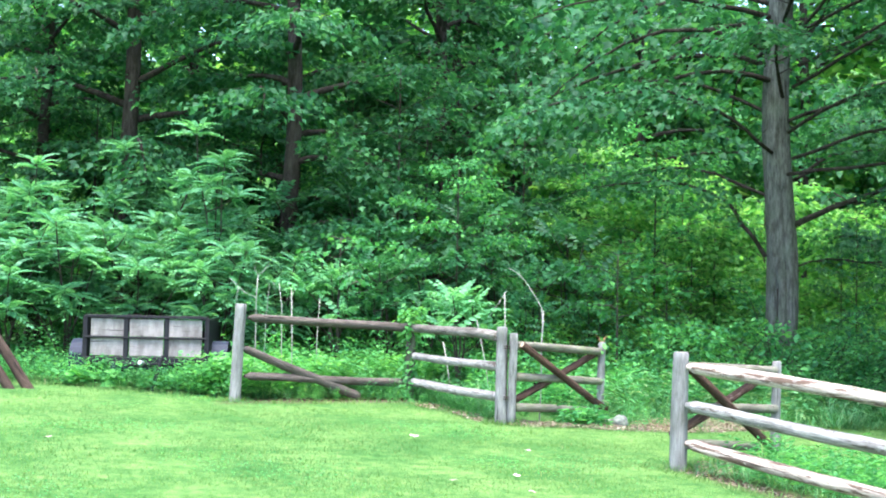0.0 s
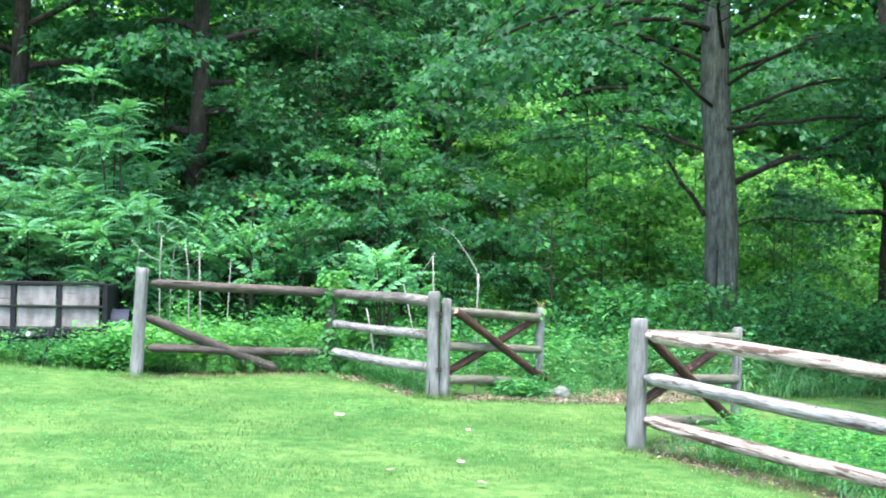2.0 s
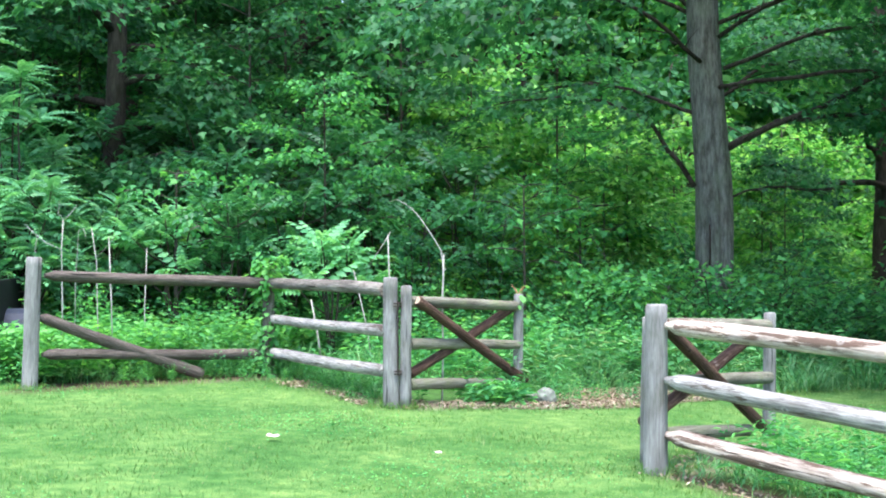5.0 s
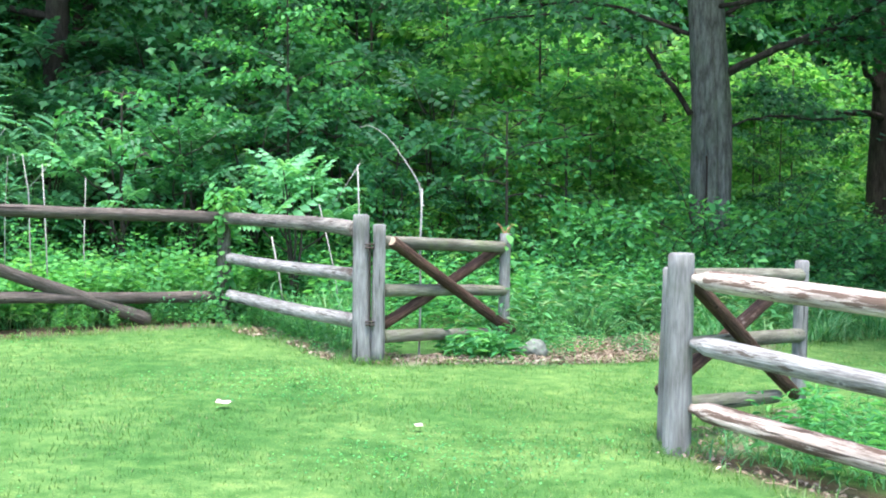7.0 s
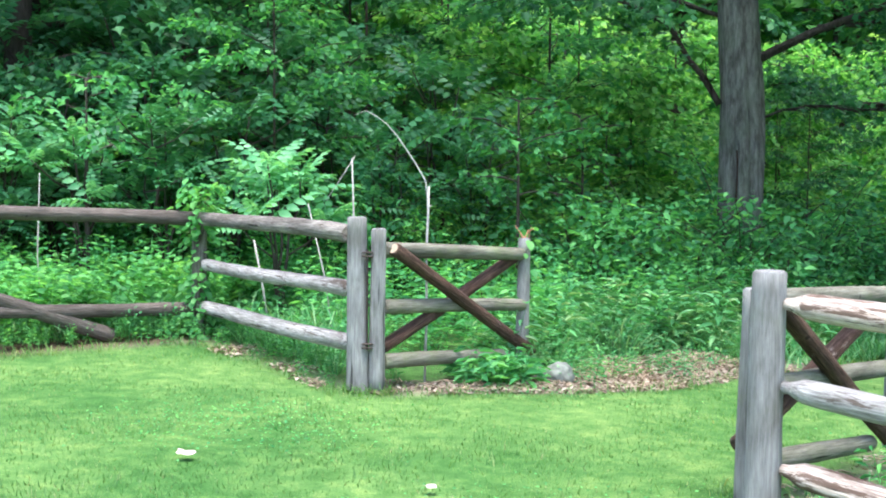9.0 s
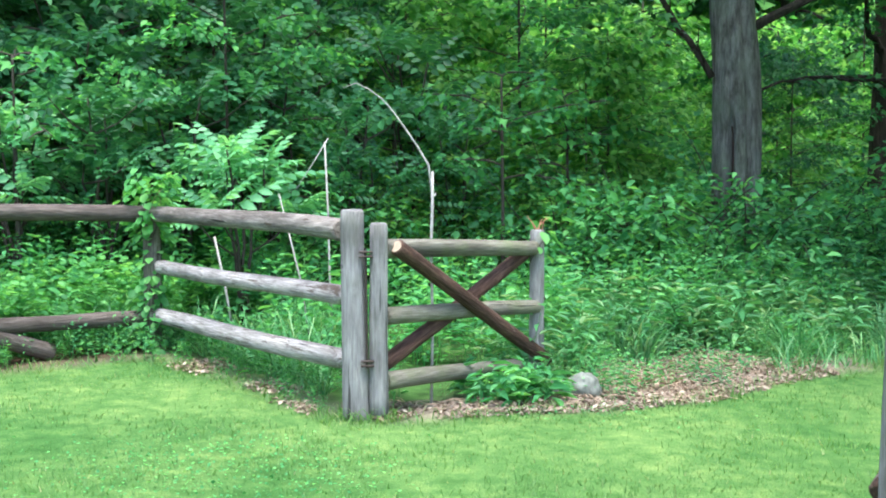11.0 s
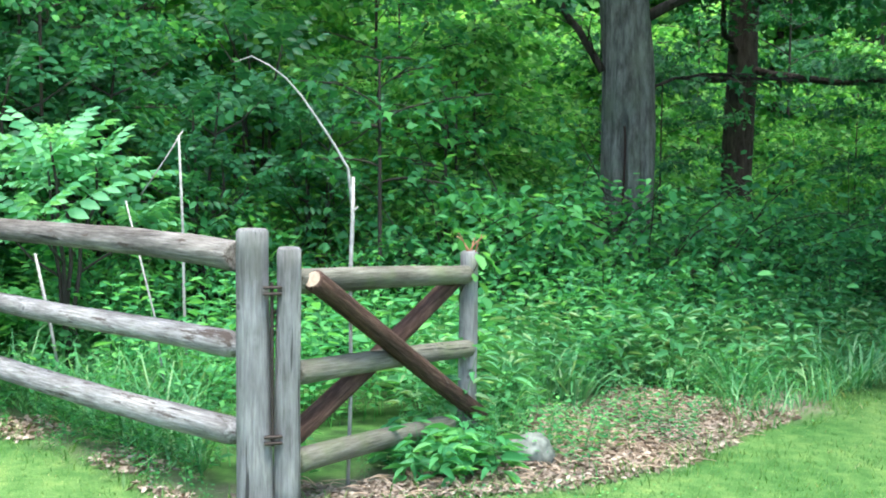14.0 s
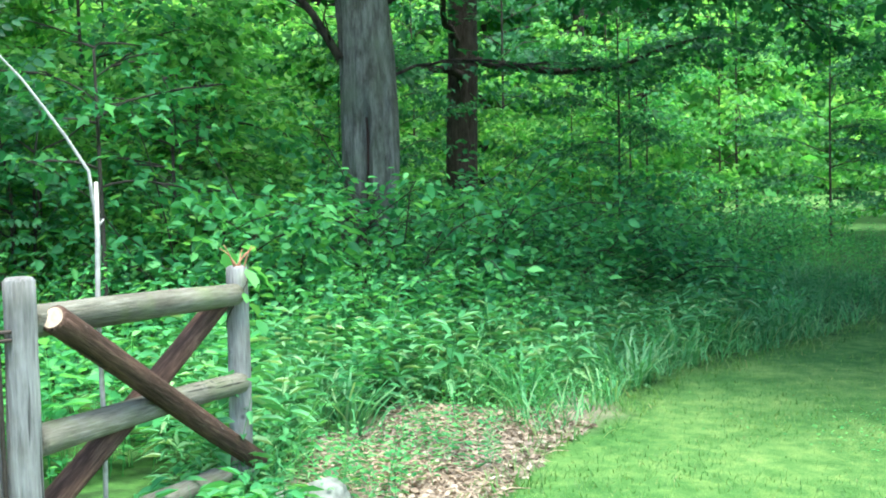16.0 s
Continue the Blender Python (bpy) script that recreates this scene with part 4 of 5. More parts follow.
# ---- stone, dead sticks ----
def build_stone():
    bm = bmesh.new()
    bmesh.ops.create_icosphere(bm, subdivisions=4, radius=1)
    for v in bm.verts:
        k = 1 + 0.16 * noise.noise(v.co * 1.6) + 0.06 * noise.noise(v.co * 4 + Vector((3, 1, 2)))
        v.co = Vector((v.co.x * 0.135 * k, v.co.y * 0.12 * k, max(v.co.z, -0.5) * 0.115 * k))
    for f in bm.faces:
        f.smooth = True
    tagged(part("stone", bm, M_STONE, None, "", pose(1.52, 0.86, float(gz(1.5, 0.86)) + 0.04, 0, 0, 30)), "pale grey lichened field stone on leaf litter", "stone")
    bm = bmesh.new()
    bmesh.ops.create_icosphere(bm, subdivisions=3, radius=1)
    for v in bm.verts:
        k = 1 + 0.2 * noise.noise(v.co * 1.9 + Vector((5, 5, 0)))
        v.co = Vector((v.co.x * 0.08 * k, v.co.y * 0.1 * k, max(v.co.z, -0.5) * 0.07 * k))
    for f in bm.faces:
        f.smooth = True
    tagged(part("stone", bm, M_STONE, None, "", pose(1.34, 0.92, float(gz(1.34, 0.92)) + 0.03)), "small grey stone beside the gate", "stone")


def stick(label, lines, seed=0, shift=(0, 0, 0), thick=0.68):
    lines = [(np.array(p) + shift, np.array(q) * thick) for p, q in lines]
    me = tubes("dead_stick", lines, M_DEAD, 7, 0.06, seed)
    tagged(new("dead_stick", me), label, "dead stick", "dead sticks")


build_stone()
BACK = (-0.25, 0.85, 0.0)   # the row of sticks behind the dark rails
z = float(gz(0.5, 0.4))
stick("bare standing dead stick with a long bent tip", [
    ([(0.47, 0.42, z - 0.03), (0.485, 0.41, 0.5), (0.48, 0.4, 1.0), (0.492, 0.4, 1.25), (0.495, 0.4, 1.47)], [0.014, 0.014, 0.015, 0.016, 0.012]),
    ([(0.495, 0.4, 1.25), (0.47, 0.4, 1.51), (0.40, 0.4, 1.63), (0.335, 0.4, 1.728), (0.25, 0.4, 1.85), (0.18, 0.4, 1.93), (0.10, 0.4, 1.99), (0.02, 0.4, 2.03), (-0.06, 0.4, 2.0)], [0.011, 0.010, 0.009, 0.008, 0.007, 0.006, 0.005, 0.004, 0.003]),
    ([(0.492, 0.4, 1.3), (0.515, 0.39, 1.33)], [0.008, 0.006])], 1)
stick("bare standing dead stick with a broken fork", [
    ([(-0.31, 3.12, -0.03), (-0.33, 3.12, 0.5), (-0.335, 3.12, 1.1), (-0.355, 3.12, 1.72)], [0.015, 0.015, 0.014, 0.011]),
    ([(-0.325, 3.12, 1.75), (-0.45, 3.12, 1.55), (-0.61, 3.12, 1.31)], [0.008, 0.007, 0.005])], 2)
stick("thin leaning dead stick", [([(-0.42, 2.2, -0.03), (-0.5, 2.2, 0.6), (-0.66, 2.2, 1.3)], [0.011, 0.01, 0.007])], 3)
stick("short pale dead stick", [([(-1.12, 2.9, -0.03), (-1.2, 2.9, 0.5), (-1.28, 2.9, 0.93)], [0.017, 0.016, 0.013])], 4)
stick("bare antler-shaped dead branch behind the corner post", [
    ([(-3.86, 1.3, 0), (-3.85, 1.3, 0.9), (-3.86, 1.3, 1.55), (-3.84, 1.3, 1.9)], [0.016, 0.015, 0.013, 0.011]),
    ([(-3.84, 1.3, 1.9), (-3.77, 1.3, 1.95), (-3.67, 1.3, 2.07)], [0.009, 0.008, 0.005]),
    ([(-3.84, 1.3, 1.9), (-3.9, 1.3, 1.98), (-3.88, 1.3, 2.12)], [0.009, 0.007, 0.004]),
    ([(-3.86, 1.3, 1.55), (-4.05, 1.3, 1.63), (-4.22, 1.3, 1.77), (-4.3, 1.3, 1.85)], [0.01, 0.009, 0.007, 0.004]),
    ([(-4.15, 1.3, 1.72), (-4.18, 1.3, 1.55), (-4.15, 1.3, 1.3)], [0.006, 0.005, 0.004])], 5, BACK, 0.55)
stick("bare dead stick with small side twigs", [
    ([(-3.4, 1.3, 0), (-3.43, 1.3, 0.8), (-3.44, 1.3, 1.4), (-3.5, 1.3, 1.8)], [0.013, 0.012, 0.011, 0.007]),
    ([(-3.44, 1.3, 1.45), (-3.28, 1.3, 1.62), (-3.2, 1.3, 1.74)], [0.006, 0.005, 0.003])], 6, BACK, 0.55)
stick("bare upright dead stick", [([(-3.26, 1.35, 0), (-3.28, 1.35, 0.9), (-3.31, 1.35, 1.7)], [0.015, 0.014, 0.011])], 7, BACK, 0.55)
stick("bare upright dead stick", [([(-2.86, 1.4, 0), (-2.9, 1.4, 0.8), (-2.87, 1.4, 1.56)], [0.012, 0.011, 0.007])], 8, BACK, 0.55)
stick("thin hooked dead twig near the post", [([(-3.72, 1.32, 0), (-3.7, 1.32, 1.2), (-3.66, 1.32, 1.78), (-3.6, 1.32, 1.8), (-3.56, 1.32, 1.62)], [0.009, 0.008, 0.006, 0.005, 0.003])], 9, BACK, 0.55)


# ---- trees ----
def limb_line(rng, p, az, elev, ln, droop, steps=7):
    """A limb's points: it leaves p at az and elev, and bends down towards its tip."""
    pts = [np.array(p, float)]
    a, e = az, elev
    for i in range(steps):
        a += rng.normal(0, 0.12)
        e += rng.normal(0, 0.08) - droop / steps
        pts.append(pts[-1] + ln / steps * np.array([math.cos(a) * math.cos(e), math.sin(a) * math.cos(e), math.sin(e)]))
    return np.array(pts)


def spray(rng, pts, n, spread, size, start=0.25, flat=0.06, hang_down=0.42):
    """Leaves in a flat spray along a limb: turns and places."""
    u = (start + (1 - start) * rng.uniform(0, 1, n) ** 0.8) * (len(pts) - 1)
    i = np.minimum(u.astype(int), len(pts) - 2)
    p = pts[i] + (pts[i + 1] - pts[i]) * (u - i)[:, None]
    t = unit(pts[i + 1] - pts[i])
    side = unit(np.cross(t, [0, 0, 1.0]))
    twig = np.sin(u * 9.0)[:, None] * 0.25
    w = rng.normal(0, spread, n) * (0.45 + 0.55 * np.sin(np.pi * np.clip(u / (len(pts) - 1) * 0.8 + 0.1, 0, 1)))
    pos = p + side * w[:, None] + t * (np.abs(w)[:, None] * 0.5 + twig * spread)
    pos[:, 2] += rng.normal(0, flat, n) - 0.25 * np.abs(w)
    d = t * 0.5 + side * np.sign(w)[:, None] * 0.7 + rng.normal(0, 0.38, (n, 3))
    d[:, 2] -= hang_down
    nr = rng.normal(0, 0.42, (n, 3)) + [0, 0, 1]
    return axes(d, nr, size * rng.uniform(0.65, 1.25, n)), pos


def twigs_of(rng, pts, count, spread):
    out = []
    for k in range(count):
        i = rng.integers(1, len(pts) - 1)
        t = unit((pts[i + 1] - pts[i])[None])[0]
        side = np.cross(t, [0, 0, 1.0]) * (1 if k % 2 else -1)
        q = pts[i] + side * spread * 1.3 + t * spread * 0.8 + np.array([0, 0, -0.1 * spread])
        out.append(([pts[i], (pts[i] + q) / 2 + [0, 0, 0.05 * spread], q], [0.012, 0.008, 0.003]))
    return out


def trunk_mesh(name, x, y, z0, h, r, material, seed, lean=(0, 0), flutes=0, flare=0.35, sides=20, slit=False):
    bm = bmesh.new()
    rings, deep = [], set()
    rng = np.random.default_rng(seed)
    ph = rng.uniform(0, 6.28, 4)
    zs = list(np.linspace(0, 4.5, 46)) + list(np.linspace(4.8, h, 14))
    if h < 5:
        zs = list(np.linspace(0, h, 24))
    for zz in zs:
        u = zz / h
        rad = r * (1 - 0.55 * u) * (1 + flare * math.exp(-zz / 0.35))
        cx = lean[0] * zz + 0.25 * r * math.sin(zz * 0.9 + ph[0])
        cy = lean[1] * zz + 0.25 * r * math.sin(zz * 0.8 + ph[1])
        ring = []
        for j in range(sides):
            th = 2 * math.pi * j / sides
            k = 1 + 0.07 * noise.noise(Vector((math.cos(th) * 2, math.sin(th) * 2, zz * 1.1)) + Vector((seed, 0, 0)))
            k += 0.045 * noise.noise(Vector((math.cos(th) * 7, math.sin(th) * 7, zz * 0.9 + seed)))
            if flutes:
                fl = max(0.0, 1 - zz / 6.0)
                for c, depth, wid in ((-2.17, 0.17, 0.13), (-1.38, 0.24, 0.11), (-2.75, 0.1, 0.2), (0.4, 0.1, 0.2)):
                    dth = (th - c - 0.06 * math.sin(zz) + math.pi) % (2 * math.pi) - math.pi
                    k -= depth * fl * math.exp(-(dth / wid) ** 2)
                if slit:
                    dth = (th + 2.17 + math.pi) % (2 * math.pi) - math.pi
                    cut = math.exp(-(dth / (0.09 + 0.03 * zz)) ** 2) * math.exp(-((zz - 1.4) / 0.88) ** 6)
                    k -= 0.5 * cut
                    deep.add((len(rings), j)) if cut > 0.6 else None
                    k += 0.08 * math.exp(-(dth / 0.35) ** 2) * math.exp(-((zz - 2.5) / 0.2) ** 2)
            ring.append(bm.verts.new((x + cx + rad * k * math.cos(th), y + cy + rad * k * math.sin(th), z0 + zz)))
        rings.append(ring)
    for i, (a, b) in enumerate(zip(rings, rings[1:])):
        for j in range(sides):
            f = bm.faces.new((a[j], a[(j + 1) % sides], b[(j + 1) % sides], b[j]))
            f.smooth = True
            f.material_index = 1 if (i, j) in deep and (i, (j + 1) % sides) in deep else 0
    bm.faces.new(rings[-1])
    return bm


def tree(name, label, x, y, h, r, seed, n_limb, z_low, reach, leaves, size, proto, leaf, bark, spread=0.45, elev=0.45, droop=0.7, group="", lean=(0, 0)):
    """A tree: trunk, limbs with twigs, and a crown of leaves laid in sprays along them."""
    rng = np.random.default_rng(seed)
    z0 = float(gz(x, y))
    t = tagged(empty(name, pose(x, y, z0)), label, "tree", group)
    part("trunk", trunk_mesh("trunk", x, y, z0 - 0.1, h, r, bark, seed, lean, sides=14 if r > 0.12 else 8), bark, t)
    Ms, Ts = [], []
    for k in range(n_limb):
        u = (k + rng.uniform(0, 0.8)) / n_limb
        zz = z_low + (h * 0.97 - z_low) * u
        ln = reach * (0.55 + 0.6 * math.sin(math.pi * min(1, 0.2 + 0.75 * u))) * rng.uniform(0.7, 1.15) * (1 - 0.55 * u ** 3)
        pts = limb_line(rng, (x + lean[0] * zz, y + lean[1] * zz, z0 + zz), k * 2.4 + rng.uniform(-0.5, 0.5), elev + 0.5 * u, ln, droop)
        r0 = min(r * 0.45 * (1 - 0.5 * u), 0.02 + 0.02 * ln)
        mesh_part("limb", tubes("limb", [(pts, np.linspace(r0, 0.006, len(pts)))] + twigs_of(rng, pts, 2, spread), bark, 5 if r > 0.1 else 4), t)
        m, p = spray(rng, pts, int(leaves / n_limb * (0.6 + 0.8 * ln / reach) / 1.2), spread, size)
        Ms.append(m)
        Ts.append(p)
    mesh_part("crown", strew("crown", proto, np.concatenate(Ms), np.concatenate(Ts), leaf), t)
    return t


def scatter_copies(first, places, seed):
    rng = np.random.default_rng(seed)
    for px, py, s in places:
        copy_thing(first, pose(px, py, float(gz(px, py)), 0, 0, rng.uniform(0, 360)) @ Matrix.Diagonal((s, s, s * rng.uniform(0.9, 1.1), 1)))


# The two large trees by the gate
T1, T2 = (4.2, 6.85), (9.3, 14.4)


def build_grey_tree():
    x, y = T1
    z0 = float(gz(x, y))
    rng = np.random.default_rng(101)
    t = tagged(empty("maple_tree", pose(x, y, z0)), "large grey maple with a fluted trunk and a hollow slit", "tree", "large trees")
    part("trunk", trunk_mesh("trunk", x, y, z0 - 0.1, 15, 0.3, M_BARK, 4, (0.0, 0.0), 1, 0.12, 90, True), M_BARK, t).data.materials.append(M_HOLLOW)
    paths = [
        [(3.98, 6.8, 2.5), (3.64, 6.75, 2.98), (3.3, 6.7, 3.5), (2.7, 6.4, 3.75), (1.9, 5.9, 3.8), (1.0, 5.5, 3.65)],
        [(4.45, 6.8, 3.08), (5.19, 6.7, 3.45), (5.97, 6.6, 3.73), (6.8, 6.5, 4.2), (7.6, 6.3, 4.35), (8.4, 6.1, 4.3)],
        [(5.19, 6.7, 3.47), (6.0, 6.5, 3.55), (6.9, 6.3, 3.5), (7.7, 6.1, 3.3)],
        [(4.05, 6.7, 4.4), (3.2, 6.0, 5.0), (2.2, 5.3, 5.3), (1.2, 4.7, 5.2), (0.2, 4.2, 4.9), (-0.6, 3.9, 4.5)],
        [(4.3, 6.7, 4.8), (5.3, 5.9, 5.3), (6.2, 5.2, 5.4), (7.2, 4.6, 5.1), (8.0, 4.2, 4.7)],
        [(4.2, 6.6, 5.4), (4.0, 5.6, 6.0), (3.8, 4.5, 6.2), (3.5, 3.6, 5.9)],
        [(4.0, 7.0, 5.2), (3.0, 7.6, 5.8), (1.8, 8.0, 6.0), (0.6, 8.2, 5.8), (-0.4, 8.3, 5.4)],
        [(4.4, 7.0, 3.9), (5.2, 7.8, 4.5), (6.2, 8.4, 4.7), (7.2, 8.8, 4.5)],
        [(4.4, 6.7, 4.3), (5.8, 6.3, 4.8), (7.3, 5.9, 4.8), (8.8, 5.6, 4.5), (10.2, 5.5, 4.0)],
        [(4.3, 6.8, 5.0), (5.8, 7.4, 5.6), (7.4, 7.8, 5.7), (9.2, 8.2, 5.4), (10.8, 8.4, 4.8)],
        [(4.1, 6.9, 3.6), (3.2, 7.6, 4.1), (2.2, 8.0, 4.3), (1.2, 8.4, 4.1)],
        [(4.4, 6.6, 5.6), (5.6, 5.4, 6.2), (6.8, 4.2, 6.4), (8.0, 3.0, 6.2), (9.0, 2.2, 5.8)],
        [(4.5, 6.7, 6.0), (6.2, 5.6, 6.7), (8.0, 4.8, 6.9), (9.8, 4.2, 6.6), (11.2, 3.6, 6.0)],
        [(4.4, 6.8, 6.6), (6.0, 6.6, 7.4), (8.0, 6.4, 7.7), (10.0, 6.4, 7.4)],
        [(4.3, 6.6, 6.4), (5.0, 5.0, 7.1), (5.9, 3.4, 7.3), (6.8, 1.8, 7.0)],
        # Two high limbs over the lawn, out of view, added to shade it.
        [(4.2, 6.5, 6.8), (4.4, 4.6, 7.4), (4.7, 2.6, 7.5), (5.0, 0.8, 7.2)],
        [(4.3, 6.5, 7.2), (5.4, 4.4, 7.9), (6.4, 2.2, 8.0), (7.2, 0.2, 7.6), (7.8, -1.2, 7.0)],
        [(4.3, 6.7, 4.0), (6.2, 6.4, 4.25), (8.0, 6.6, 3.95), (9.6, 6.9, 3.35), (10.8, 7.2, 2.75)],
        [(4.5, 6.8, 2.35), (5.0, 6.6, 2.5), (5.5, 6.5, 2.42), (6.1, 6.4, 2.45)],
    ]
    counts = [380, 800, 600, 900, 1300, 600, 450, 800, 1600, 1500, 250, 1500, 1700, 1500, 1200, 1500, 1700, 480, 70]
    lines, Ms, Ts = [], [], []
    for i, (p, n) in enumerate(zip(paths, counts)):
        p = np.array(p)
        q = np.concatenate([np.stack([np.interp(np.linspace(0, len(p) - 1, 3 * len(p)), np.arange(len(p)), p[:, k]) for k in range(3)], 1)])
        q += rng.normal(0, 0.012, q.shape)
        mesh_part("limb", tubes("limb", [(q, np.linspace((0.045, 0.062)[i] if i < 2 else 0.036 if i < 18 else 0.018, 0.01, len(q)))], M_BARK_D, 9, 0.03, i), t)
        lines += twigs_of(rng, q, 14, 0.5)
        m, s = spray(rng, q, n, 0.58, 0.13, 0.25, 0.1)
        Ms.append(m)
        Ts.append(s)
    for k in range(26):
        zz = rng.uniform(5.5, 13)
        pts = limb_line(rng, (x, y, zz), k * 2.4, 0.4, rng.uniform(3.5, 6.5), 0.9)
        lines.append((pts, np.linspace(0.06, 0.01, len(pts))))
        m, s = spray(rng, pts, 180, 0.8, 0.2, 0.15, 0.25)
        Ms.append(m)
        Ts.append(s)
    tagged(mesh_part("branchwork", tubes("branchwork", lines, M_BARK_D, 5), t), kind="stuff")
    mesh_part("crown", strew("crown", MAPLE, np.concatenate(Ms), np.concatenate(Ts), M_MAPLE), t)


def build_dark_tree():
    x, y = T2
    z0 = float(gz(x, y))
    rng = np.random.default_rng(202)
    t = tagged(empty("maple_tree", pose(x, y, z0)), "tall maple with a straight dark brown trunk", "tree", "large trees")
    part("trunk", trunk_mesh("trunk", x, y, z0 - 0.1, 16, 0.3, M_BARK_D, 7, (-0.025, 0), 0, 0.3, 28), M_BARK_D, t)
    paths = [
        [(9.1, 14.3, 2.95), (8.2, 13.8, 2.97), (7.4, 13.4, 2.92), (6.8, 13.0, 3.15), (6.2, 12.6, 3.3)],
        [(9.1, 14.3, 3.45), (8.7, 14.0, 3.9), (8.4, 13.6, 5.0), (8.0, 13.2, 6.4)],
        [(9.4, 14.3, 3.2), (10.4, 13.6, 3.0), (11.3, 12.9, 2.95), (12.2, 12.2, 3.3), (13.2, 11.5, 3.6)],
        [(9.4, 14.3, 5.4), (10.3, 13.3, 5.9), (11.2, 12.2, 5.8), (12.0, 11.0, 5.2), (12.6, 10.0, 4.7)],
        [(9.4, 14.2, 4.4), (10.4, 12.8, 4.7), (11.4, 11.4, 4.6), (12.4, 9.8, 4.1)],
        [(9.1, 14.2, 5.6), (7.8, 13.2, 6.0), (6.6, 12.2, 5.9), (5.6, 11.2, 5.4)],
        [(9.2, 14.1, 5.0), (9.0, 13.0, 5.5), (8.9, 11.6, 5.4), (8.9, 10.2, 4.9)],
    ]
    lines, Ms, Ts = [], [], []
    for i, p in enumerate(paths):
        p = np.array(p)
        q = np.stack([np.interp(np.linspace(0, len(p) - 1, 3 * len(p)), np.arange(len(p)), p[:, k]) for k in range(3)], 1) + rng.normal(0, 0.03, (3 * len(p), 3))
        mesh_part("limb", tubes("limb", [(q, np.linspace(0.075, 0.012, len(q)))], M_BARK_D, 8, 0.05, i), t)
        lines += twigs_of(rng, q, 12, 0.6)
        m, s = spray(rng, q, 850, 0.75, 0.15, 0.3, 0.18)
        Ms.append(m)
        Ts.append(s)
    for k in range(12):
        pts = limb_line(rng, (x - 0.15, y, rng.uniform(6.0, 14)), k * 2.4, 0.3, rng.uniform(3, 6), 0.8)
        lines.append((pts, np.linspace(0.06, 0.01, len(pts))))
        m, s = spray(rng, pts, 170, 0.9, 0.21, 0.2, 0.2)
        Ms.append(m)
        Ts.append(s)
    tagged(mesh_part("branchwork", tubes("branchwork", lines, M_BARK_D, 5), t), kind="stuff")
    mesh_part("crown", strew("crown", MAPLE, np.concatenate(Ms), np.concatenate(Ts), M_MAPLE), t)


build_grey_tree()
build_dark_tree()

# Tall trees further in, with others unseen at the right: dark trunks, high crowns
near = tree("forest_tree", "tall forest tree with dark trunk and layered leaves", -8.8, 7.5, 15, 0.2, 301, 26, 3.4, 3.7, 12000, 0.16, LOBED, M_MAPLE, M_BARK_D, 0.7, 0.3, 0.8, "forest trees")
# The last copy, its trunk hidden, is added to shade the left wood.
scatter_copies(near, [(-5.2, 7.2, 0.95), (-11.4, 8.8, 0.8), (-7.0, 12.4, 1.0), (-13.2, 12.2, 0.9), (-3.4, 13.8, 1.0)], 11)
# Trunks out of view at right: this one and five copies, added for shade.
tall = tree("forest_tree", "tall forest tree with a dark trunk and high crown", 10.7, 3.6, 14, 0.2, 302, 26, 4.2, 3.6, 5600, 0.24, COARSE, M_MAPLE, M_BARK_D, 0.8, 0.35, 0.8, "forest trees")
scatter_copies(tall, [(8.4, 0.5, 0.95), (11.0, -2.6, 1.0), (12.4, 1.4, 0.95), (14.6, 5.9, 0.9), (18.0, 9.5, 0.95), (7.6, 31, 1.3), (13.5, 33, 1.3), (3.0, 32, 1.3), (19.5, 33, 1.35), (25, 31, 1.3), (-6, 29, 1.3), (-20, 24, 1.3), (-1.5, 32, 1.3), (-3.4, 16.5, 1.0), (-1.9, 22.5, 1.0), (-8.2, 17.0, 1.1), (-21, 9, 1.05), (-12.5, 20, 1.1), (18.5, 25.0, 1.1), (1.5, 25, 1.15), (-17, 3.5, 1.0)], 23)

def build_snag():
    x, y = -0.3, 9.4
    z0 = float(gz(x, y))
    t = tagged(empty("broken_trunk", pose(x, y, z0)), "dark broken dead trunk with a splintered top", "dead tree")
    part("trunk", trunk_mesh("trunk", x, y, z0 - 0.1, 2.75, 0.16, M_BARK_D, 9, (0.01, 0), 0, 0.2, 18), M_BARK_D, t)
    rng = np.random.default_rng(77)
    for k in range(9):
        a = k * 0.7
        p = np.array([x + 0.07 * math.cos(a), y + 0.07 * math.sin(a), z0 + 2.6])
        q = p + [0.25 * math.cos(a) * rng.uniform(0.3, 1.3), 0.2 * math.sin(a), rng.uniform(0.15, 0.45)]
        mesh_part("splinter", tubes("splinter", [([p, (p + q) / 2 + [0, 0, 0.06], q], [0.03, 0.018, 0.004])], M_BARK_D, 6), t)


build_snag()

# Young understory trees fill the space under the crowns
young_a = tree("young_maple", "young maple with layered green foliage", -3.0, 7.2, 6.2, 0.035, 401, 19, 0.7, 2.2, 3700, 0.13, LOBED, M_MAPLE, M_TWIG, 0.42, 0.28, 0.6, "young trees")
young_b = tree("young_beech", "young broad-leaved tree with bright foliage", 2.0, 9.7, 5.2, 0.03, 402, 17, 0.5, 2.0, 3800, 0.105, ROUND, M_UNDER, M_TWIG, 0.4, 0.25, 0.7, "young trees")
young_c = tree("young_tree", "slender young tree, bright yellow-green leaves", 8.2, 17.5, 4.6, 0.028, 403, 20, 0.3, 2.0, 3000, 0.16, COARSE, M_SUNLIT, M_TWIG, 0.4, 0.35, 0.7, "young trees")
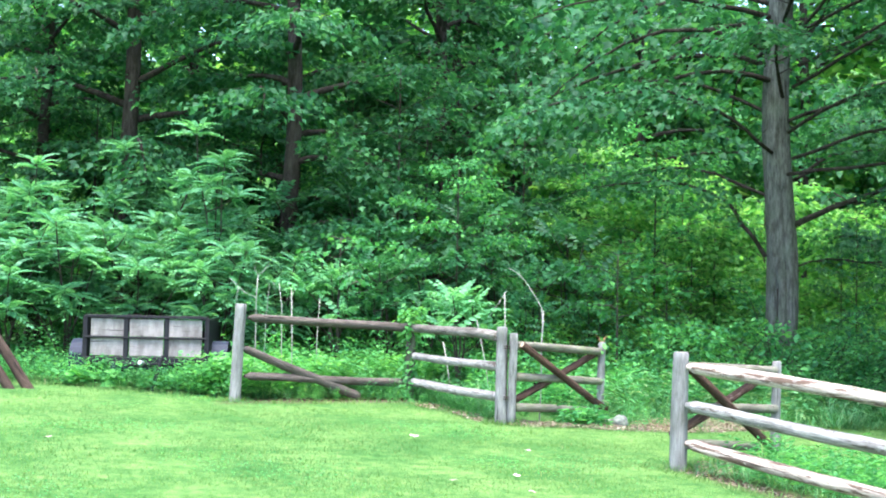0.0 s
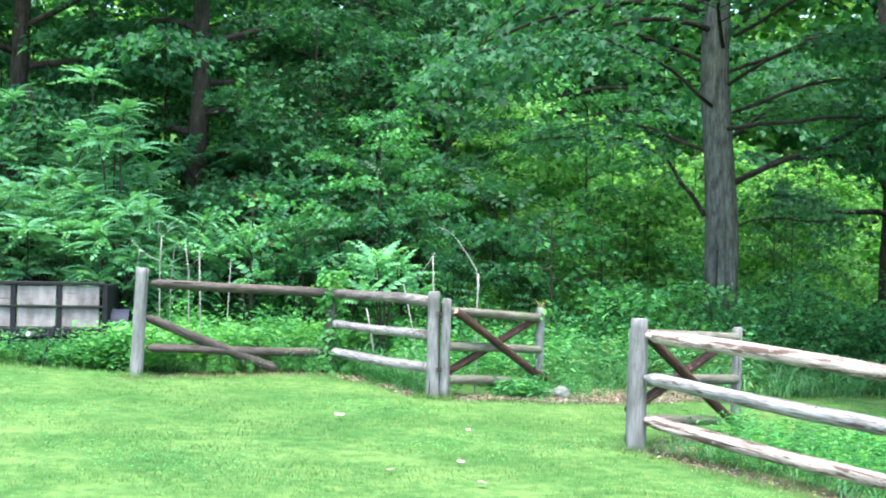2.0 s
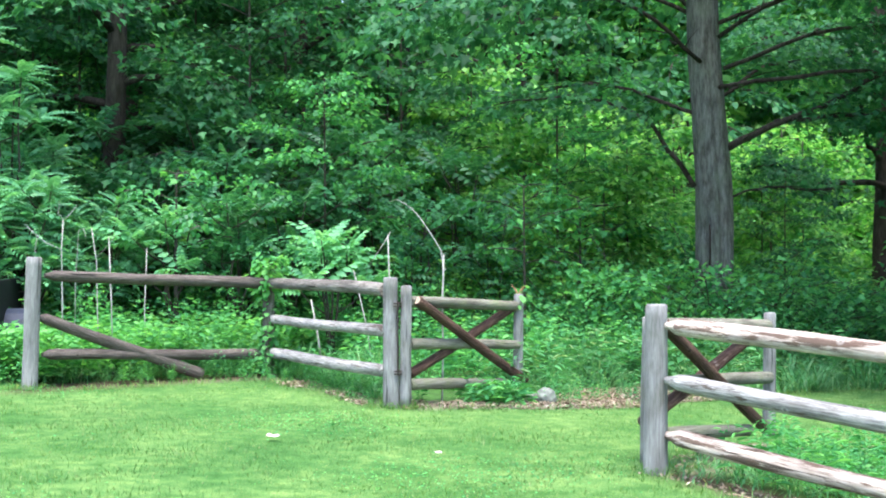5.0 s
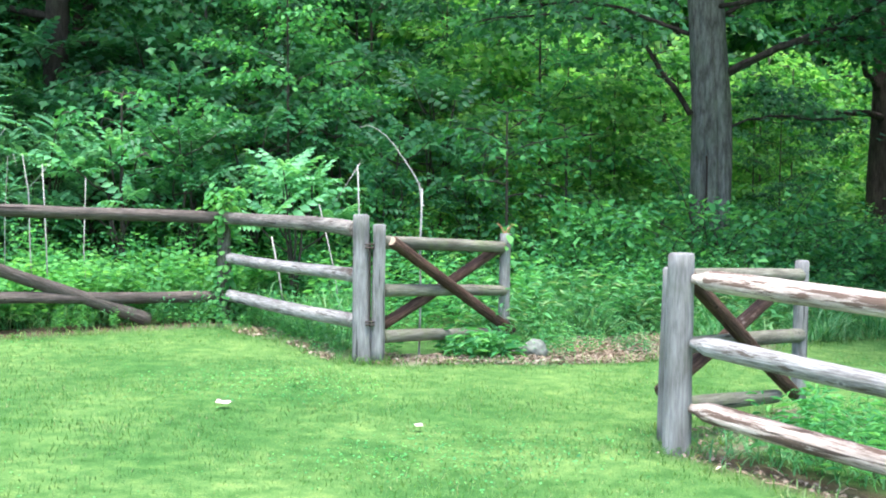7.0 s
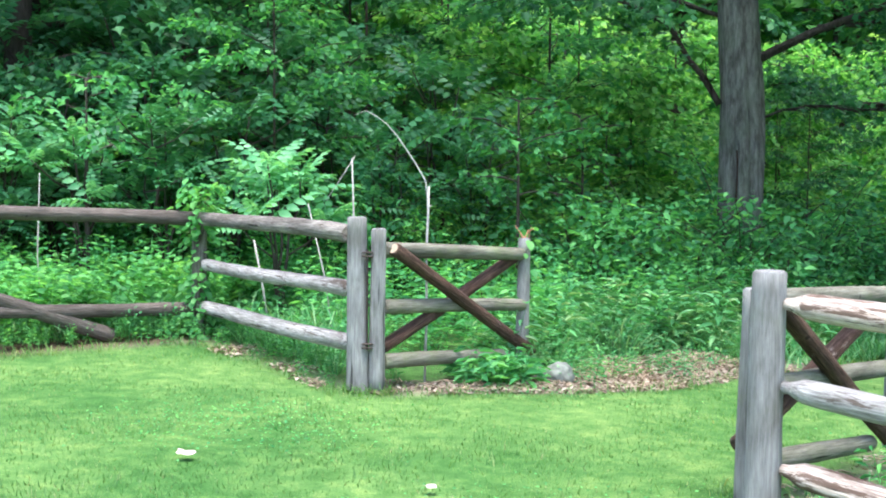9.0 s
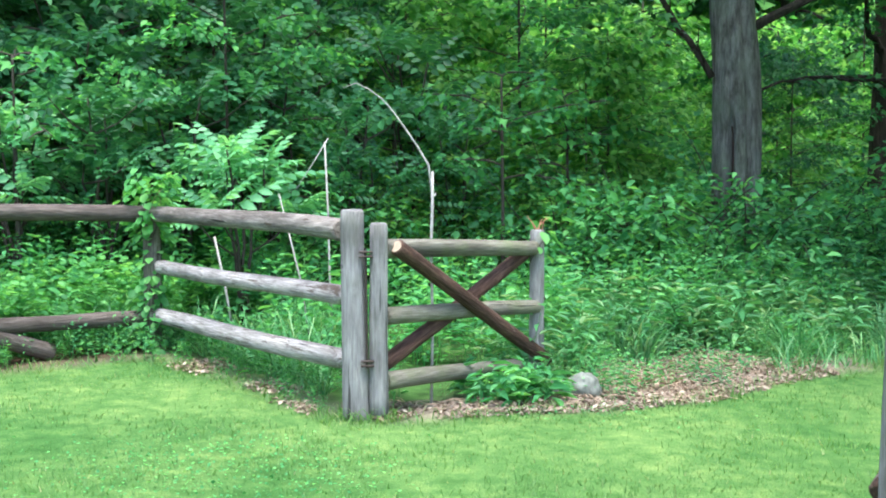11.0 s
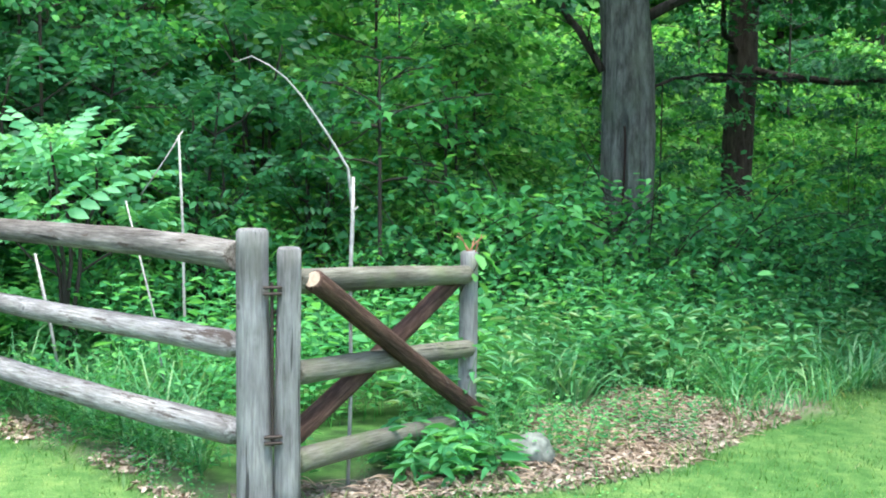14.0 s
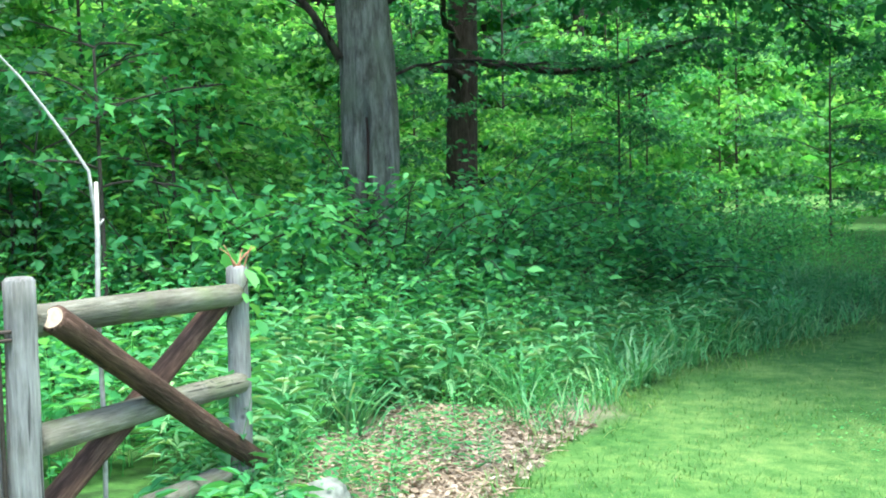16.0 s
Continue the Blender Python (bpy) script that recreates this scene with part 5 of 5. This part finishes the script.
scatter_copies(young_a, [(-6.3, 8.6, 1.0), (-7.2, 8.8, 0.95), (-0.9, 10.8, 1.05), (-10.2, 8.9, 1.0), (-12.4, 8.0, 1.1), (-3.2, 11.2, 1.2), (-8.2, 12.4, 1.2), (-5.6, 13.6, 1.2), (-15, 10, 1.2), (-11.2, 15, 1.2), (12.6, 19, 1.1), (-1.5, 14.0, 1.2), (11.8, 13.4, 0.7), (6.2, 10.6, 0.5), (16.0, 12.6, 0.8)], 12)
scatter_copies(young_b, [(-1.6, 6.0, 0.75), (-6.2, 9.4, 1.1), (-10.6, 10.5, 1.1), (-2.2, 9.0, 0.95), (0.2, 15.5, 1.2), (14.0, 15.6, 0.75)], 13)
scatter_copies(young_c, [(1.2, 7.5, 0.55), (2.7, 8.2, 0.65), (0.2, 9.0, 0.8), (3.2, 9.4, 0.75), (2.6, 11.6, 0.95), (4.6, 13.8, 1.1), (3.6, 10.8, 0.7), (1.2, 13.4, 1.15), (6.2, 12.6, 0.7), (7.0, 15.5, 0.95), (0.4, 11.4, 1.0), (5.2, 17.0, 1.0), (10.8, 18.0, 0.9), (3.0, 19.5, 1.2), (12.6, 16.2, 0.8), (14.8, 18.2, 1.0), (17.0, 17.0, 1.0), (8.6, 21.5, 1.2), (6.0, 22.5, 1.3), (12.0, 22.5, 1.2), (16.5, 22.5, 1.2), (20.0, 20.0, 1.2), (-0.5, 20.0, 1.4), (-6.5, 20.5, 1.5), (-14, 17.5, 1.5), (23, 17, 1.2), (10.6, 15.0, 0.55), (18.5, 13.5, 0.9)], 14)


def sapling(label, x, y, h, seed):
    """A slim bare-stemmed sapling with a few leaf sprays on top."""
    tree("sapling", label, x, y, h, 0.025, seed, 7, h * 0.55, 0.9, 260, 0.11, LOBED, M_UNDER, M_TWIG, 0.22, 0.4, 0.6, "saplings")


sapling("slim dark-stemmed sapling in the shade", 13.3, 15.2, 4.2, 501)
sapling("slim sapling behind the gate", 1.35, 5.2, 2.6, 502)
sapling("slim bare-stemmed sapling behind the rails", -3.35, 4.3, 2.6, 503)
sapling("slim sapling at the wood's edge", 2.2, 6.4, 2.4, 504)


# Sumacs and ash saplings with compound leaves
def compound(name, label, x, y, stems, fr, length, mat, seed, group, wide=0.35, arms=3):
    """Slim stems that fork; each fork ends in a wheel of arching compound leaves."""
    rng = np.random.default_rng(seed)
    z0 = float(gz(x, y))
    t = tagged(empty(name, pose(x, y, z0)), label, "shrub", group)
    Ms, Ts = [], []

    def wheel(p, axis):
        for j in range(fr):
            az = j * 2.4 + rng.uniform(-0.35, 0.35)
            e = 1.0 - 1.1 * j / fr + rng.normal(0, 0.2)
            d = np.array([math.cos(az), math.sin(az), e]) + 0.45 * axis
            Ms.append(axes(d[None], np.array([[0, 0, 1.0]]) + rng.normal(0, 0.22, (1, 3)), np.array([length * rng.uniform(0.6, 1.15) * (0.72 + 0.28 * j / fr)])))
            Ts.append((p - axis * 0.17 * j / fr)[None])

    for k in range(stems[0]):
        h = rng.uniform(stems[1], stems[2])
        a = k * 6.28 / stems[0] + rng.uniform(-0.5, 0.5)
        out = np.array([math.cos(a), math.sin(a), 0]) * wide * rng.uniform(0.35, 1)
        u = np.linspace(0, 1, 7)[:, None]
        pts = np.array([x, y, z0 - 0.05]) + out * u ** 1.4 + np.array([0, 0, h + 0.05]) * u
        pts[1:-1, :2] += rng.normal(0, 0.025, (5, 2))
        lines = [(pts, np.linspace(0.024, 0.009, 7))]
        wheel(pts[-1], unit((pts[-1] - pts[-2])[None])[0])
        for j in range(arms):
            i = int(rng.integers(3, 6))
            q = pts[i] + np.array([math.cos(a + j * 2.2), math.sin(a + j * 2.2), 0]) * rng.uniform(0.25, 0.6) + [0, 0, rng.uniform(0.12, 0.4)]
            m = (pts[i] + q) / 2 + [0, 0, -0.05]
            lines.append(([pts[i], m, q], [0.011, 0.009, 0.006]))
            wheel(q, unit((q - m)[None])[0])
        mesh_part("stem", tubes("stem", lines, M_TWIG, 6), t)
    mesh_part("crown", strew("crown", mat[1], np.concatenate(Ms), np.concatenate(Ts), mat[0]), t)
    return t


SUMAC_LEAF, ASH_LEAF = frond(8, 1.2, 1.0, 0.8, 0.25), frond(5, 1.25, 1.0, 0.36, 0.3)
sumac_tall = compound("sumac", "tall staghorn sumac with drooping feathery leaves", -5.6, 4.2, (3, 3.6, 4.7), 13, 0.48, (M_SUMAC, SUMAC_LEAF), 604, "sumacs", 0.6, 5)
scatter_copies(sumac_tall, [(-8.9, 4.2, 0.92), (-10.2, 3.8, 0.98), (-12.0, 4.4, 1.1), (-7.6, 5.6, 0.9)], 25)
sumac = compound("sumac", "staghorn sumac thicket with pale feathery leaves", -5.3, 3.7, (7, 1.1, 2.5), 11, 0.46, (M_SUMAC, SUMAC_LEAF), 601, "sumacs", 0.85, 3)
scatter_copies(sumac, [(-6.9, 4.1, 1.05), (-7.9, 3.4, 1.15), (-8.8, 3.0, 1.15), (-9.7, 3.2, 1.25), (-4.5, 4.5, 0.8), (-11.0, 3.0, 1.25), (-7.3, 5.2, 1.3), (-6.1, 5.4, 1.2), (-9.3, 4.6, 1.35), (-12.6, 3.6, 1.3)], 15)
ash_shade = compound("ash_sapling", "ash sapling with long leaves, coloured dark for deep shade", -2.6, 4.6, (4, 1.3, 2.2), 8, 0.5, (M_ASH_SHADE, ASH_LEAF), 603, "ash saplings", 0.4, 2)
scatter_copies(ash_shade, [(-0.2, 5.4, 0.95), (-2.0, 5.4, 1.15), (-4.2, 5.6, 1.15), (-3.0, 6.0, 1.3), (0.9, 6.4, 0.9), (-5.2, 6.2, 1.2), (-1.2, 6.6, 1.2), (-3.6, 7.0, 1.6), (-1.6, 7.6, 1.6), (0.4, 7.4, 1.3), (-5.0, 7.6, 1.7)], 19)
ash = compound("ash_sapling", "ash sapling with large pale compound leaves", -1.15, 3.6, (4, 1.3, 2.05), 9, 0.5, (M_SUMAC, ASH_LEAF), 602, "ash saplings", 0.25, 1)
copy_thing(ash, pose(-3.45, 4.5, float(gz(-3.45, 4.5)), 0, 0, 130) @ Matrix.Diagonal((1.15, 1.15, 1.15, 1)))


# Bushes
def bush(label, x, y, r, h, leaves, size, seed, mat, proto=ROUND, group="bushes"):
    rng = np.random.default_rng(seed)
    z0 = float(gz(x, y))
    t = tagged(empty("bush", pose(x, y, z0)), label, "bush", group)
    lines, Ms, Ts = [], [], []
    n = 34
    for k in range(n):
        az = k * 2.4
        pts = limb_line(rng, (x + rng.normal(0, 0.12), y + rng.normal(0, 0.12), z0), az, rng.uniform(0.7, 1.5), h * rng.uniform(0.8, 1.6), 1.1, 6)
        pts[:, :2] = np.array([x, y]) + (pts[:, :2] - [x, y]) * r / h
        lines.append((pts, np.linspace(0.008, 0.002, len(pts))))
        m, p = spray(rng, pts, leaves // n, 0.13, size, 0.12, 0.07, 0.2)
        p[:, 2] = np.maximum(p[:, 2], z0 + 0.03)
        Ms.append(m)
        Ts.append(p)
    tagged(mesh_part("cane_tangle", tubes("cane_tangle", lines, M_TWIG, 3), t), kind="stuff")
    mesh_part("leaves", strew("leaves", proto, np.concatenate(Ms), np.concatenate(Ts), mat), t)
    return t


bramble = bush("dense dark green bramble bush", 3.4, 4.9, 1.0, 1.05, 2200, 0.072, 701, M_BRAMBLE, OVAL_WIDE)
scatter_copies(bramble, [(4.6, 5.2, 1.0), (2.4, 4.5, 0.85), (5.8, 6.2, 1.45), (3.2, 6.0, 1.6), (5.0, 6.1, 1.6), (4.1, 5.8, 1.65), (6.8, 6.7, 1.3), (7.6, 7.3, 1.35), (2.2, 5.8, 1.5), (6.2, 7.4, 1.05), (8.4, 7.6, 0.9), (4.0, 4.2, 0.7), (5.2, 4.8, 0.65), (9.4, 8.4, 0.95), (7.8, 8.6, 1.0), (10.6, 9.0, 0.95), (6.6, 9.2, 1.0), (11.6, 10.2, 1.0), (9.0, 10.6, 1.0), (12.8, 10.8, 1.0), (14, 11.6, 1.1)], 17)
shrub = bush("leafy shrub filling the shade under the trees", -1.0, 5.2, 1.2, 1.5, 2100, 0.1, 702, M_UNDER, OVAL, "shrubs")
scatter_copies(shrub, [(0.9, 4.7, 0.6), (1.8, 4.9, 0.6), (-2.9, 5.0, 0.8), (0.6, 5.9, 0.95), (-4.6, 3.6, 0.75), (-3.9, 6.4, 1.1), (-6.2, 5.8, 1.1), (-8.6, 5.6, 1.1), (-0.3, 7.2, 1.1), (5.4, 9.4, 1.0), (-10.8, 6, 1.2), (-2.0, 7.8, 1.2), (7.4, 11.6, 1.0), (4.8, 11.4, 1.1), (-5.4, 11, 1.3), (-13, 5.5, 1.2), (12, 14.4, 1.0)], 18)

# Shrubs in the lighter leaf, so this shaded spot looks sunlit.
airy = bush("airy light green shrub before the clearing", 2.0, 7.0, 1.3, 1.7, 1700, 0.1, 703, M_SUNLIT, OVAL_WIDE, "shrubs")
scatter_copies(airy, [(1.4, 9.6, 1.2), (3.1, 8.6, 1.1), (0.5, 6.1, 0.85), (2.7, 6.2, 0.8), (0.6, 8.0, 1.2), (6.4, 10.4, 0.9), (8.2, 12.4, 0.9)], 27)


def build_far_woods():
    """Leaf masses that close the wood behind the trees."""
    rng = np.random.default_rng(21)
    n = 80000
    x, y = rng.uniform(-45, 50, n), rng.uniform(30, 44, n)
    lump = np.sin(x * 0.7) * np.cos(y * 0.6 + x * 0.2)
    zz = rng.uniform(0, 1, n) ** 0.95 * (17 + 4 * lump)
    az = rng.uniform(0, 6.28, n)
    d = np.stack([np.cos(az), np.sin(az), rng.normal(-0.3, 0.3, n)], 1)
    M = axes(d, rng.normal(0, 0.5, (n, 3)) + [0, 0, 1], rng.uniform(0.35, 0.85, n))
    me = strew("far_woods", COARSE, M, np.stack([x, y, gz(x, y) + zz], 1), M_SUNLIT)
    tagged(new("far_woods", me), "light green foliage of the woods further off", "woods", kind="stuff")


build_far_woods()


# Ivy on the corner post and the gate
def vine(label, x, y, z0, z1, r, clumps, size, seed, shoots=3, stems=3):
    """Stems wound round a post; clumps of hanging leaves, each (height, reach, leaves)."""
    rng = np.random.default_rng(seed)
    t = tagged(empty("vine", pose(x, y, z0)), label, "vine", "vines")
    for k in range(stems):
        u = np.linspace(0, 1, 14)
        ln = np.stack([x + r * np.cos(7 * u + k * 2), y + r * np.sin(7 * u + k * 2), z0 + (z1 - z0) * u], 1)
        mesh_part("stem", tubes("stem", [(ln, np.linspace(0.005, 0.002, 14))], M_TWIG, 5), t)
    Ms, Ts = [], []
    for h, reach, n in clumps:
        th = rng.uniform(0, 6.28, n)
        rr = r + reach * rng.uniform(0.1, 1, n)
        Ts.append(np.stack([x + rr * np.cos(th), y + rr * np.sin(th), h + rng.normal(0, 0.09, n)], 1))
        d = np.stack([np.cos(th), np.sin(th), rng.uniform(-1.3, 0.0, n)], 1)
        Ms.append(axes(d, np.stack([np.cos(th), np.sin(th), np.full(n, 0.9)], 1) + rng.normal(0, 0.3, (n, 3)), size * rng.uniform(0.55, 1.2, n)))
    mesh_part("leaves", strew("leaves", ROUND, np.concatenate(Ms), np.concatenate(Ts), M_LUSH), t)
    for k in range(shoots):
        a = rng.uniform(0, 6.28)
        p = limb_line(rng, (x, y, z1 - 0.1), a, 1.1, 0.4, 0.8, 5)
        shoot = mesh_part("shoot", tubes("shoot", [(p, np.linspace(0.004, 0.0015, 6))], M_STEM, 5), t)
        m, q = spray(rng, p, 16, 0.035, size * 0.75, 0.3, 0.03)
        mesh_part("shoot_leaves", strew("shoot_leaves", ROUND, m, q, M_LUSH), shoot)


vine("leafy ivy winding up the dark corner post", J[0], J[1], 0.03, 1.3, 0.085, [(1.32, 0.15, 90), (1.14, 0.13, 100), (0.94, 0.06, 40), (0.64, 0.06, 40), (0.42, 0.11, 70), (0.22, 0.2, 110), (0.08, 0.3, 80)], 0.088, 801)
vine("creeper on the gate's far stile", G[0], G[1], 0.55, 1.1, 0.055, [(1.02, 0.05, 8), (0.82, 0.09, 14), (0.6, 0.06, 8)], 0.1, 802, 0, 1)


def build_tendrils():
    """Dry curled vine tips standing up from the gate's far stile."""
    rng = np.random.default_rng(803)
    lines = []
    for k in range(5):
        p = limb_line(rng, (G[0] + rng.normal(0, 0.02), G[1] - 0.02, 1.04), k * 1.3, 1.25, rng.uniform(0.1, 0.17), 0.5, 6)
        lines.append((p, np.linspace(0.005, 0.002, 7)))
    me = tubes("vine_tips", lines, plain_mat("red_tendril", (0.3, 0.14, 0.08), 0.8), 5)
    tagged(new("vine_tips", me), "dry reddish vine tips on the gate's stile", "vine", "vines")


build_tendrils()
